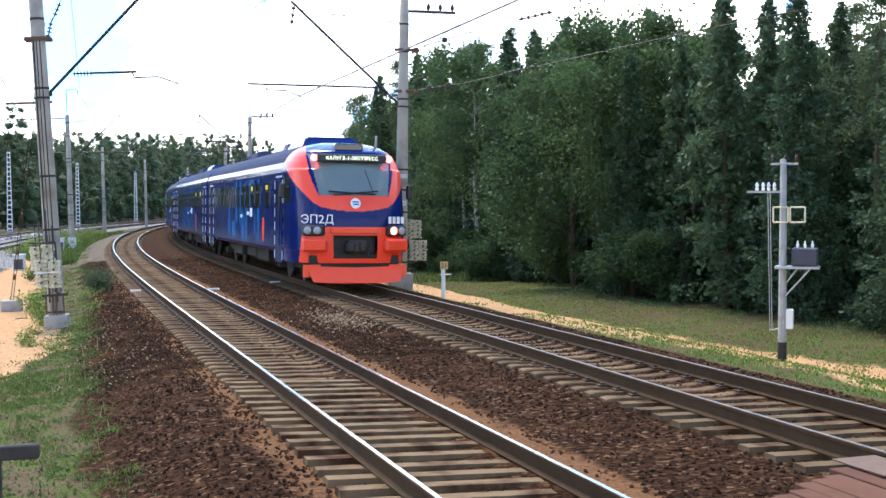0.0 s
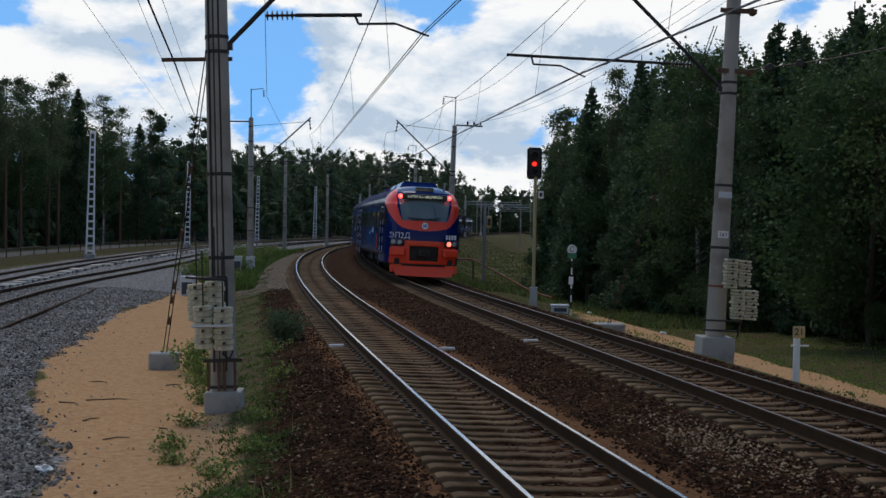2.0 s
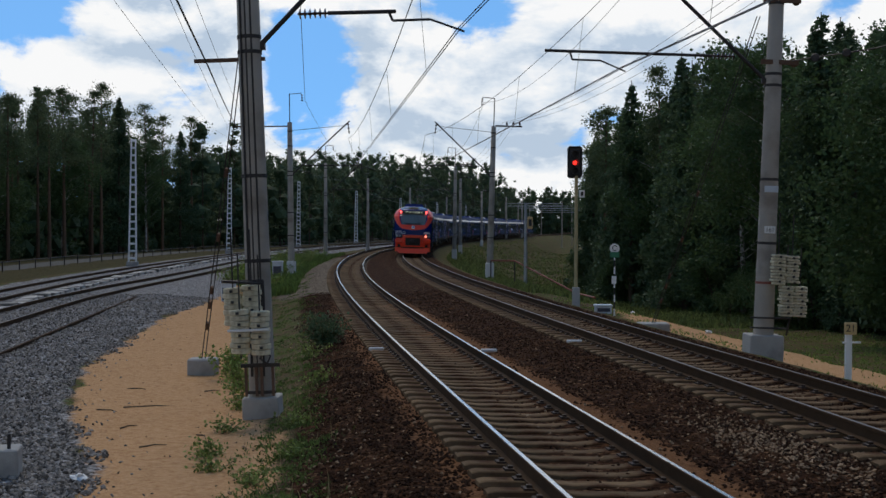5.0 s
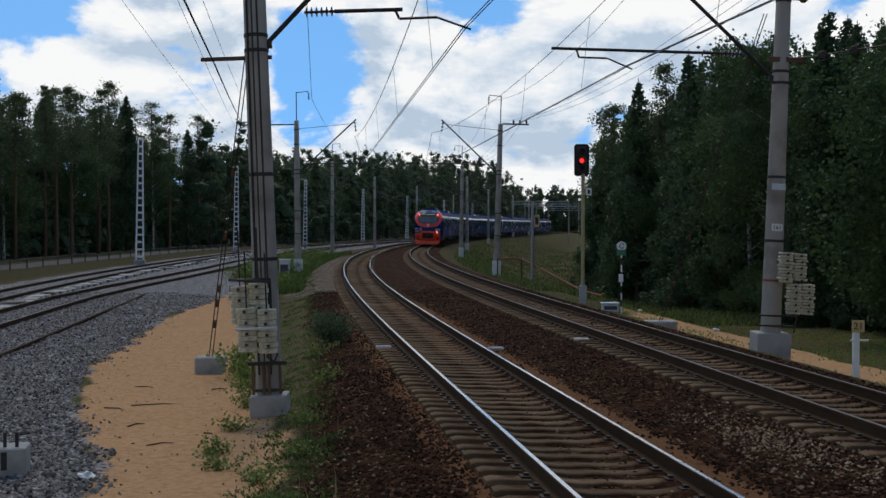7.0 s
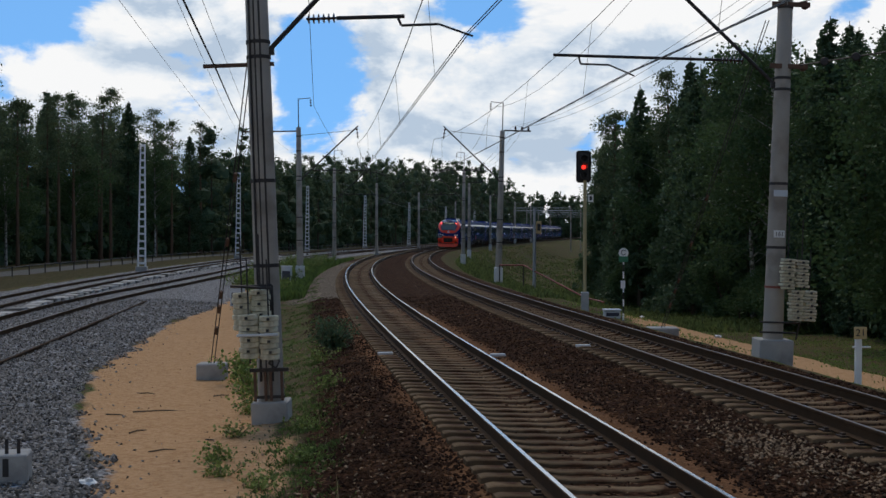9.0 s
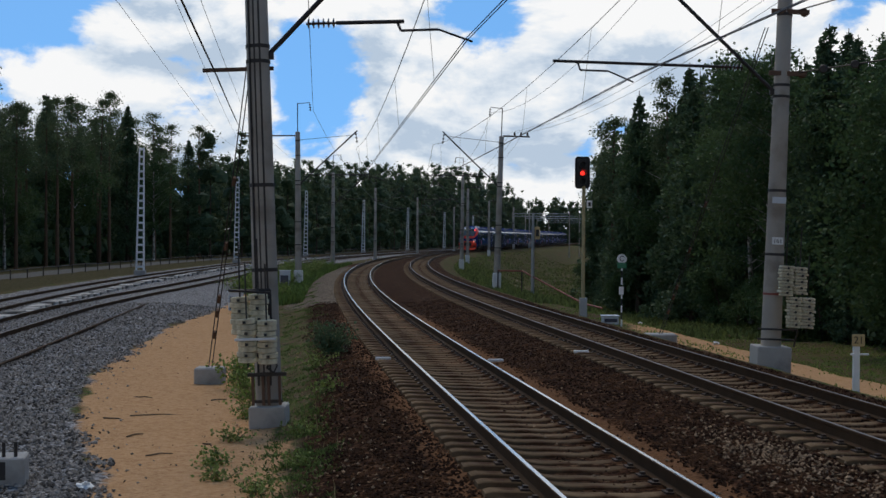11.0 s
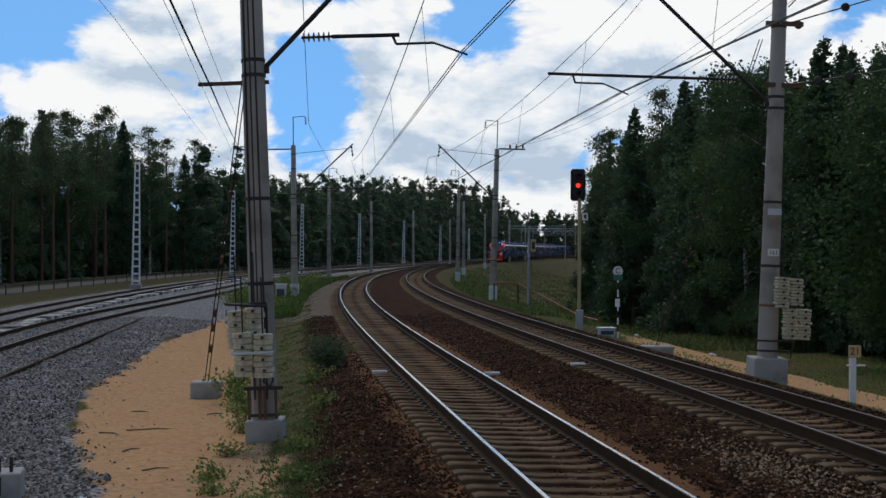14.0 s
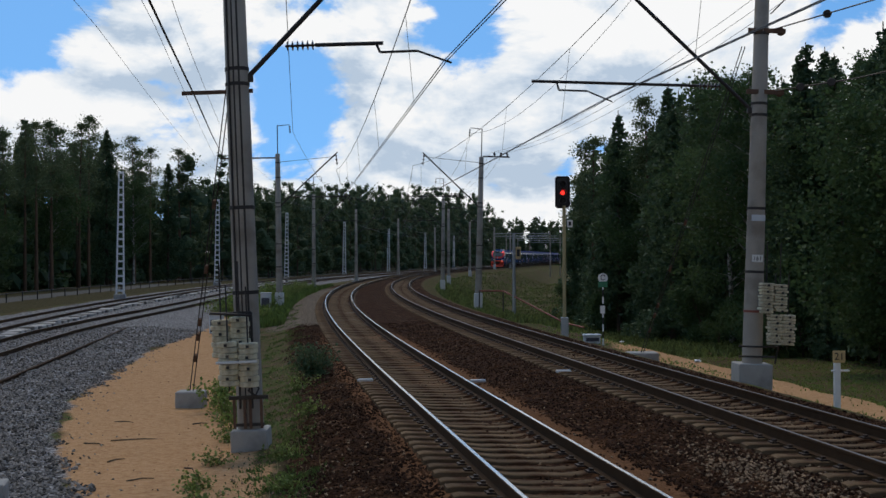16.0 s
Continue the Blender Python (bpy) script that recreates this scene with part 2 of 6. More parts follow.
M = dict(
    ground=ground_material(),
    stone_dark=material("dark_ballast", (0.033, 0.0155, 0.0082), 0.9, island=0.65, fine=90, dirt=(0.11, 0.052, 0.024), dirt_amount=0.35, dirt_scale=1.1),
    stone_grey=material("crushed_granite", (0.205, 0.184, 0.162), 0.9, island=0.8, fine=90),
    stone_light=material("pale_pebble", (0.27, 0.185, 0.115), 0.85, island=0.5, fine=90),
    rail_head=material("polished_steel", (0.62, 0.585, 0.54), 0.22, 1.0, 0.08, 3, 40, 0.05),
    rail_dull=material("dull_steel", (0.11, 0.092, 0.080), 0.5, 0.45, 0.15, 3, 40, 0.08),
    rail_side=material("rusty_rail", (0.060, 0.036, 0.020), 0.9, 0.0, 0.3, 4, 60, 0.3),
    sleeper=material("stained_concrete_sleeper", (0.155, 0.102, 0.056), 0.9, 0, 0.28, 5, 70, 0.5, (0.062, 0.029, 0.014), 0.5, each=0.28),
    sleeper_new=material("new_concrete_sleeper", (0.33, 0.32, 0.30), 0.88, 0, 0.15, 5, 70, 0.3, each=0.12),
    clip=material("rusty_clip", (0.05, 0.033, 0.025), 0.75, 0.3, 0.3, 20, 90, 0.3),
    concrete=material("pole_concrete", (0.36, 0.325, 0.28), 0.9, 0, 0.16, 2.2, 60, 0.35, (0.20, 0.17, 0.14), 0.35),
    concrete_pale=material("pale_concrete", (0.36, 0.35, 0.33), 0.9, 0, 0.16, 4, 70, 0.35, (0.25, 0.24, 0.23), 0.3),
    whitewash=material("whitewashed_concrete", (0.66, 0.66, 0.65), 0.85, 0, 0.1, 4, 60, 0.25, (0.42, 0.41, 0.40), 0.3),
    trough=material("worn_trough_concrete", (0.40, 0.38, 0.35), 0.9, 0, 0.25, 1.5, 60, 0.3, (0.13, 0.12, 0.11), 0.6, each=0.35),
    weight=material("yellowed_weight", (0.66, 0.60, 0.43), 0.85, 0, 0.14, 6, 50, 0.3, (0.34, 0.29, 0.2), 0.25, each=0.12),
    iron=material("dark_iron", (0.045, 0.04, 0.038), 0.6, 0.5, 0.25, 8, 60, 0.15),
    iron_rust=material("rusty_iron", (0.13, 0.075, 0.05), 0.8, 0.3, 0.3, 8, 60, 0.25),
    galv=material("galvanised_steel", (0.36, 0.38, 0.40), 0.5, 0.6, 0.12, 6, 50, 0.08),
    lattice=material("galvanised_lattice", (0.72, 0.74, 0.76), 0.6, 0.1, 0.08, 6, 50, 0.05),
    wire=material("dark_wire", (0.035, 0.035, 0.038), 0.5, 0.6, 0.1, 5, 50, 0),
    porcelain=material("brown_porcelain", (0.05, 0.028, 0.022), 0.25, 0, 0.1, 8, 50, 0),
    white_glaze=material("white_porcelain", (0.75, 0.76, 0.76), 0.3, 0, 0.06, 8, 50, 0),
    white=material("white_paint", (0.74, 0.74, 0.72), 0.6, 0, 0.08, 6, 50, 0.1),
    black=material("black_paint", (0.015, 0.015, 0.016), 0.5, 0, 0.1, 6, 50, 0.05),
    green=material("green_paint", (0.02, 0.16, 0.08), 0.5, 0, 0.1, 6, 50, 0.05),
    sign_yellow=material("faded_yellow_paint", (0.50, 0.36, 0.16), 0.6, 0, 0.12, 6, 50, 0.1),
    ochre=material("ochre_mast_paint", (0.40, 0.33, 0.17), 0.6, 0, 0.12, 4, 50, 0.1),
    redpaint=material("faded_red_paint", (0.24, 0.065, 0.045), 0.7, 0, 0.12, 6, 50, 0.1),
    grey_box=material("grey_cabinet_paint", (0.52, 0.56, 0.60), 0.55, 0, 0.08, 4, 50, 0.05),
    deep_grey=material("transformer_paint", (0.035, 0.04, 0.065), 0.5, 0, 0.12, 5, 50, 0.1),
    signal_red=material("red_signal_light", (0.5, 0.02, 0.01), 0.3, 0, 0, 4, 40, 0, emit=(1.0, 0.03, 0.02), power=1.8),
    deck=material("worn_deck_timber", (0.125, 0.058, 0.038), 0.92, 0, 0.2, 3, 45, 0.3, (0.14, 0.085, 0.06), 0.3, each=0.15),
    dark_timber=material("dark_weathered_timber", (0.055, 0.048, 0.046), 0.85, 0, 0.25, 3, 50, 0.35, (0.10, 0.085, 0.075), 0.3),
    bark=material("grey_brown_bark", (0.085, 0.066, 0.05), 0.95, 0, 0.3, 3, 30, 0.6, bump_dist=0.03, each=0.2),
    pine_bark=material("orange_pine_bark", (0.125, 0.080, 0.055), 0.95, 0, 0.3, 2, 20, 0.6, bump_dist=0.03, each=0.2),
    birch_bark=material("white_birch_bark", (0.44, 0.42, 0.39), 0.8, 0, 0.16, 3, 30, 0.3, (0.04, 0.035, 0.03), 0.6, dirt_scale=5),
    spruce=leaf_material("spruce_needles", (0.058, 0.100, 0.054), (0.082, 0.126, 0.064)),
    pine=leaf_material("pine_needles", (0.084, 0.118, 0.058), (0.108, 0.142, 0.068)),
    broad=leaf_material("broad_leaves", (0.062, 0.106, 0.042), (0.088, 0.136, 0.052)),
    weed=leaf_material("weed_leaves", (0.150, 0.220, 0.050), (0.20, 0.24, 0.075), 0.5),
    weed_dark=leaf_material("trackside_weed_leaves", (0.100, 0.150, 0.040), (0.135, 0.165, 0.055), 0.5),
    straw=leaf_material("dry_stems", (0.28, 0.23, 0.12), (0.20, 0.17, 0.09), 0.4),
)

# ---- mesh helpers ----
def mesh_np(name, verts, faces, mats, index=None, smooth=False):
    """A mesh from arrays: faces is an (n, k) array."""
    me = bpy.data.meshes.new(name)
    verts, faces = np.asarray(verts, np.float32), np.asarray(faces, np.int32)
    n, k = faces.shape
    me.vertices.add(len(verts))
    me.vertices.foreach_set("co", verts.ravel())
    me.loops.add(n * k)
    me.loops.foreach_set("vertex_index", faces.ravel())
    me.polygons.add(n)
    me.polygons.foreach_set("loop_start", np.arange(0, n * k, k, dtype=np.int32))
    if index is not None:
        me.polygons.foreach_set("material_index", np.asarray(index, np.int32))
    me.polygons.foreach_set("use_smooth", np.full(n, smooth))
    for m in mats if isinstance(mats, (list, tuple)) else [mats]:
        me.materials.append(m)
    me.update(calc_edges=True)
    me.validate()
    return me


def part(name, data, mat, parent=None, label="", m=None, smooth=False):
    """Links a bmesh or a mesh as one object under a thing or a part."""
    if isinstance(data, bmesh.types.BMesh):
        bmesh.ops.recalc_face_normals(data, faces=data.faces[:])
        me = bpy.data.meshes.new(name)
        data.to_mesh(me)
        data.free()
        if mat is not None:
            me.materials.append(mat)
        if smooth:
            for p in me.polygons:
                p.use_smooth = True
    else:
        me = data
        if mat is not None and not me.materials:
            me.materials.append(mat)
    ob = new(name, me)
    if parent is not None:
        ob.parent = parent
    if m is not None:
        ob.matrix_basis = m
    if label:
        tagged(ob, label)
    return ob


def thing(name, m, label, category, group="", kind=""):
    ob = new(name)
    ob.empty_display_size = 0.3
    ob.matrix_basis = m
    return tagged(ob, label, category, group, kind)


def box(bm, x0, y0, z0, x1, y1, z1, bevel=0.0):
    r = bmesh.ops.create_cube(bm, size=1.0, matrix=Matrix.LocRotScale(((x0 + x1) / 2, (y0 + y1) / 2, (z0 + z1) / 2), None, (x1 - x0, y1 - y0, z1 - z0)))
    if bevel:
        es = list({e for vert in r["verts"] for e in vert.link_edges})
        bmesh.ops.bevel(bm, geom=es, offset=bevel, segments=1, affect="EDGES")
    return bm


def rod(bm, a, b, r0, r1=None, sides=8, caps=True):
    """A tapered bar from a to b."""
    a, b = Vector(a), Vector(b)
    d = b - a
    q = d.to_track_quat("Z", "Y").to_matrix().to_4x4()
    bmesh.ops.create_cone(bm, cap_ends=caps, segments=sides, radius1=r0, radius2=r0 if r1 is None else r1, depth=d.length,
                          matrix=Matrix.Translation((a + b) / 2) @ q)
    return bm


def turned(bm, profile, base=(0, 0, 0), axis=(0, 0, 1), sides=10):
    """A turned solid: profile of (radius, distance along the axis)."""
    q = Matrix.Translation(base) @ Vector(axis).to_track_quat("Z", "Y").to_matrix().to_4x4()
    rings = []
    for r, h in profile:
        rings.append([bm.verts.new(q @ Vector((r * math.cos(2 * math.pi * i / sides), r * math.sin(2 * math.pi * i / sides), h))) for i in range(sides)])
    for p, n in zip(rings, rings[1:]):
        for i in range(sides):
            bm.faces.new((p[i], p[(i + 1) % sides], n[(i + 1) % sides], n[i]))
    bm.faces.new(rings[0])
    bm.faces.new(rings[-1])
    return bm


def B():
    return bmesh.new()


def tube_mesh(name, paths, r, mat, sides=4):
    """Thin wires along paths of points."""
    vs, fs, base = [], [], 0
    for path in paths:
        p = np.array(path, float)
        d = np.gradient(p, axis=0)
        d /= np.linalg.norm(d, axis=1)[:, None] + 1e-9
        u = np.cross(d, np.where(np.abs(d[:, 2:3]) > 0.9, [[1.0, 0, 0]], [[0, 0, 1.0]]))
        u /= np.linalg.norm(u, axis=1)[:, None] + 1e-9
        w = np.cross(d, u)
        n = len(p)
        for k in range(sides):
            a = 2 * math.pi * k / sides
            vs.append(p + r * (u * math.cos(a) + w * math.sin(a)))
        i = np.arange(n - 1)
        for k in range(sides):
            k2 = (k + 1) % sides
            fs.append(np.stack([base + k * n + i, base + k2 * n + i, base + k2 * n + i + 1, base + k * n + i + 1], 1))
        base += sides * n
    return mesh_np(name, np.concatenate(vs), np.concatenate(fs), mat)


def text_mesh(name, words, size, mat, depth=0.002):
    cu = bpy.data.curves.new(name, "FONT")
    cu.body, cu.size, cu.extrude, cu.align_x, cu.align_y = words, size, depth, "CENTER", "CENTER"
    ob = bpy.data.objects.new(name, cu)
    scene.collection.objects.link(ob)
    me = bpy.data.meshes.new_from_object(ob.evaluated_get(bpy.context.evaluated_depsgraph_get()))
    bpy.data.objects.remove(ob)
    me.materials.clear()
    me.materials.append(mat)
    return me


# ---- the lines of the tracks ----
def line(x0, head, start, radius, ramp_len, last, back=40.0, length=760.0):
    """A centre line that runs straight, bends to the right and straightens out: stations, x, y and heading, one a metre."""
    s = np.arange(-back, length, 1.0)
    k = np.where(s < 0, 0, np.clip((s - start) / ramp_len, 0, 1)) / radius
    a = head + np.cumsum(k)
    a = np.where(a > last - 0.02, last - 0.02 + 0.02 * np.tanh((a - last + 0.02) / 0.02), a)
    i0 = int(back)
    x, y = np.cumsum(np.sin(a)), np.cumsum(np.cos(a))
    return s, x - x[i0] + x0, y - y[i0] + 8.0 + 1.0, a


LINE1 = line(2.33, -0.1416, -1.4, 622.5, 55.7, 0.16)
LINE2 = line(6.77, -0.1329, 11.5, 693.8, 32.8, 0.16)
CANT1, CANT2, Z2 = 0.068, 0.046, 0.106


def c1(y):
    return np.interp(y, LINE1[2], LINE1[1])


def c2(y):
    return np.interp(y, LINE2[2], LINE2[1])


def smooth(v, a, b):
    t = np.clip((np.asarray(v, float) - a) / (b - a), 0, 1)
    return t * t * (3 - 2 * t)


def c3(y):
    return c1(y) - np.interp(y, (30, 50, 60, 70, 85, 130), (12.5, 12.0, 11.3, 10.4, 9.6, 9.2))


def c4(y):
    return c1(y) - 15.4 + 0.9 * smooth(y, 50, 120)


Z3 = -0.35


def wave(x, y, s, seed=0.0):
    """A cheap rolling noise of two octaves, about -1 to 1."""
    a = np.sin(x * s + 1.7 * seed + 1.3 * np.sin(y * s * 0.7 + seed)) * np.cos(y * s * 0.9 - seed)
    b = np.sin(x * s * 2.3 - y * s * 1.9 + seed * 3.1) * 0.5
    return (a + b) / 1.5


GRAVEL_Y = (-30, 10, 15.7, 20.5, 27, 42, 53, 70, 90)
GRAVEL_X = (-2.9, -3.7, -4.5, -6.2, -7.9, -9.6, -9.9, -11.3, -13.5)
SAND_Y = (-30, 4, 9.5, 13, 15.7, 19.3, 25, 28, 44.6, 69, 90, 400)
SAND_X = (-3.2, -3.0, -2.8, -2.3, -2.1, -2.55, -3.9, -4.4, -6.8, -8.9, -11.2, 0)


def gravel_edge(y):
    return np.where(y < 85, np.interp(y, GRAVEL_Y, GRAVEL_X), c3(y) + 3.2)


def ground_z(x, y):
    x, y = np.asarray(x, float), np.asarray(y, float)
    u1, u2, u3, u4 = x - c1(y), x - c2(y), x - c3(y), x - c4(y)
    z = np.full(np.broadcast(x, y).shape, -0.224)
    z = z + 0.105 * smooth(u1, 1.5, 3.0)
    z = z - 0.035 * (np.abs(u1) < 0.68) - 0.035 * (np.abs(u2) < 0.68)
    left = -0.39 * smooth(-u1, 1.85, 3.7)
    up = 0.13 * smooth(-x + gravel_edge(y), 0.0, 3.5)
    z = z + left + up - 0.30 * smooth(-u4, 2.4, 6) - 0.5 * smooth(-u4, 10, 40)
    drop = 0.58 * smooth(u2, 1.9, 3.6) + 1.40 * smooth(u2, 4.0, 12)
    deep = smooth(y, 45, 110) * (1.9 * smooth(u2, 3.0, 13))
    z = z - drop - deep - 0.05 * np.clip(y - 500, 0, 60)
    away = smooth(np.minimum(np.minimum(np.abs(u1), np.abs(u2)), np.minimum(np.abs(u3), np.abs(u4))), 1.6, 3.2)
    return z + away * (0.05 * wave(x, y, 0.7) + 0.025 * wave(x, y, 2.9, 2.0))


def graded(lo, hi, fine, coarse_lo, coarse_hi, grow=1.25):
    mid = list(np.arange(lo, hi + 1e-6, fine))
    step, v = fine, hi
    up = []
    while v < coarse_hi:
        step *= grow
        v += step
        up.append(v)
    step, v, down = fine, lo, []
    while v > coarse_lo:
        step *= grow
        v -= step
        down.append(v)
    return np.array(down[::-1] + mid + up)


def build_ground():
    xs = graded(-26, 26, 0.30, -2500, 2500)
    ys = np.concatenate([graded(-24, 62, 0.30, -2500, 62, 1.25), 62 + np.cumsum(np.linspace(0.35, 3.0, 180)), 365 + np.cumsum(5 * 1.25 ** np.arange(22))])
    ys = np.unique(ys)
    X, Y = np.meshgrid(xs, ys)
    Zv = ground_z(X, Y)
    nx, ny = len(xs), len(ys)
    i = (np.arange(ny - 1)[:, None] * nx + np.arange(nx - 1)[None, :]).ravel()
    me = mesh_np("ground", np.stack([X, Y, Zv], -1).reshape(-1, 3), np.stack([i, i + 1, i + nx + 1, i + nx], 1), M["ground"], smooth=True)
    u1, u2, u3, u4 = X - c1(Y), X - c2(Y), X - c3(Y), X - c4(Y)
    ge, se = gravel_edge(Y), np.interp(Y, SAND_Y, SAND_X)
    wob = 0.35 * wave(X, Y, 0.9, 4.0)

    def soft(d, w=0.35):
        """1 inside where d is positive, 0 outside."""
        return np.clip(0.5 + d / (2 * w), 0, 1)

    edge = np.interp(Y, (10, 15, 27, 60, 100), (3.5, 3.3, 2.7, 2.5, 2.6))
    ballast = np.minimum(soft(u1 + edge + wob * 0.5), soft(1.95 - u2 + 0.3 * wob))
    rusty = np.maximum(soft(0.42 - np.abs(np.abs(u1) - 1.15), 0.25), soft(0.25 - np.abs(u1 + 1.5), 0.3)) * soft(46 - Y, 6) * 0.75
    rusty = np.maximum(rusty, 0.62 * soft(1.3 - np.abs(u1), 0.4) * soft(Y - 22, 8) * soft(50 - Y, 6))
    pale = np.minimum(soft(u1 + 3.6 + 1.2 * smooth(Y, 62, 80)), soft(1.0 - u1, 0.35)) * soft(Y - 51 + 2 * wob, 1.2) * soft(112 - Y, 10)
    pale = np.maximum(pale, 0.35 * soft(0.6 - np.abs(u2 + 2.2), 0.5) * soft(Y - 40, 6) * soft(120 - Y, 20))
    pale = np.maximum(pale, 0.36 * soft(1.1 - np.hypot((u2 + 1.85) / 0.75, (Y - 15.0) / 2.8), 0.5))
    crushed = np.minimum(soft(ge - X + 0.8 * wob), soft(u4 + 2.6))
    sand = np.minimum(soft(se - X + wob), soft(X - ge + 0.8 * wob)) * soft(86 - Y, 4)
    # the worn sandy way beyond the second track, and bare patches
    way_mid = np.interp(Y, (-20, 10, 16, 26, 40, 60, 90), (7.5, 7.6, 6.8, 5.2, 6.0, 9.0, 13.0))
    path = 0.95 * soft(2.2 - np.abs(u2 - way_mid) + wob, 0.8) * soft(75 - Y, 12)
    path2 = 0.85 * soft(0.9 - np.abs(u2 - way_mid - 5.2) + 1.4 * wob, 0.8) * soft(34 - Y, 8)
    near = 0.5 * soft(0.5 - np.abs(u2 - 3.4) + wob, 0.6) * soft(24 - Y, 8)
    sand = np.maximum(sand, np.maximum(path, np.maximum(path2, near)))
    sand = np.maximum(sand, 0.25 * soft(1.6 - np.abs(u4 + 5.5) + 2 * wob, 1.0))
    forest = np.maximum(soft(u2 - np.interp(Y, (0, 20, 30, 50, 90, 200), (19, 17, 15, 17, 27, 34)), 1.5), soft(-u4 - 4.0 + 2 * wob, 2.0))
    road = soft(1.9 - np.abs(u4 + 13.5), 0.3)
    for name, val in dict(ballast=ballast, rusty=rusty, pale=pale, crushed=crushed, sand=sand, forest=forest, road=road).items():
        me.attributes.new(name, "FLOAT", "POINT").data.foreach_set("value", np.ascontiguousarray(val, np.float32).ravel())
    return tagged(new("ground", me), "sandy ground with ballast, grass and crushed stone", "ground", kind="structure")


ground = build_ground()

# ---- tracks ----
PROFILE = [(-0.024, 0.0), (0.024, 0.0), (0.036, -0.006), (0.036, -0.035), (0.010, -0.05), (0.010, -0.155), (0.070, -0.175), (0.070, -0.185),
           (-0.070, -0.185), (-0.070, -0.175), (-0.010, -0.155), (-0.010, -0.05), (-0.036, -0.035), (-0.036, -0.006)]


def rail_mesh(x, y, z, a, off, top):
    pts = []
    for px, pz in PROFILE:
        o = off + px
        pts.append(np.stack([x + o * np.cos(a), y - o * np.sin(a), z + pz], 1))
    n, k = len(x), len(PROFILE)
    v = np.stack(pts, 1).reshape(-1, 3)
    i = np.arange(n - 1)
    fs, mi = [], []
    for j in range(k):
        j2 = (j + 1) % k
        fs.append(np.stack([i * k + j, i * k + j2, (i + 1) * k + j2, (i + 1) * k + j], 1))
        mi.append(np.full(n - 1, 1 if j == 0 else 0))
    return mesh_np("rail", v, np.concatenate(fs), [M["rail_side"], top], np.concatenate(mi))


def sleeper_mesh(mat):
    """A concrete sleeper with dipped middle and sloped ends, its two fastenings on it."""
    bm = B()
    xs = [-1.35, -1.27, -0.98, -0.62, -0.35, 0.35, 0.62, 0.98, 1.27, 1.35]
    zs = [-0.02, 0.0, 0.0, 0.0, -0.028, -0.028, 0.0, 0.0, 0.0, -0.02]
    rows = []
    for x, z in zip(xs, zs):
        rows.append([bm.verts.new((x, y, zz)) for y, zz in ((-0.145, -0.17), (-0.115, z - 0.012), (-0.095, z), (0.095, z), (0.115, z - 0.012), (0.145, -0.17))])
    for p, n in zip(rows, rows[1:]):
        for i in range(5):
            bm.faces.new((p[i], n[i], n[i + 1], p[i + 1]))
    bm.faces.new(rows[0])
    bm.faces.new(rows[-1][::-1])
    bmesh.ops.recalc_face_normals(bm, faces=bm.faces[:])
    base = len(bm.faces)
    for s in (-1, 1):
        box(bm, s * 0.795 - 0.17, -0.08, 0.0, s * 0.795 + 0.17, 0.08, 0.022)
        for o in (-0.105, 0.105):
            box(bm, s * 0.795 + o - 0.028, -0.035, 0.02, s * 0.795 + o + 0.028, 0.035, 0.05)
    me = bpy.data.meshes.new("sleeper")
    bm.faces.ensure_lookup_table()
    for f in bm.faces[base:]:
        f.material_index = 1
    bm.to_mesh(me)
    bm.free()
    me.materials.append(mat)
    me.materials.append(M["clip"])
    return me


def frames_of(x, y, a, z, cant):
    """Poses across a line: x across to the right, y along."""
    return [Matrix.Translation((px, py, pz)) @ Matrix.Rotation(-pa, 4, "Z") @ Matrix.Rotation(cant / 1.59, 4, "Y") for px, py, pa, pz in zip(x, y, a, z)]


def joined(me, mats, name, material_list):
    """Many copies of a small mesh in one mesh."""
    nv = len(me.vertices)
    co = np.empty(nv * 3, np.float32)
    me.vertices.foreach_get("co", co)
    co = co.reshape(-1, 3)
    bm = bmesh.new()
    bm.from_mesh(me)
    bmesh.ops.triangulate(bm, faces=bm.faces[:])
    tri = np.array([[q.index for q in f.verts] for f in bm.faces])
    mi = np.array([f.material_index for f in bm.faces])
    bm.free()
    A = np.array([np.array(m) for m in mats])
    v = np.einsum("nij,vj->nvi", A[:, :3, :3], co) + A[:, None, :3, 3]
    f = tri[None] + (np.arange(len(mats)) * nv)[:, None, None]
    return mesh_np(name, v.reshape(-1, 3), f.reshape(-1, 3), material_list, np.tile(mi, len(mats)))


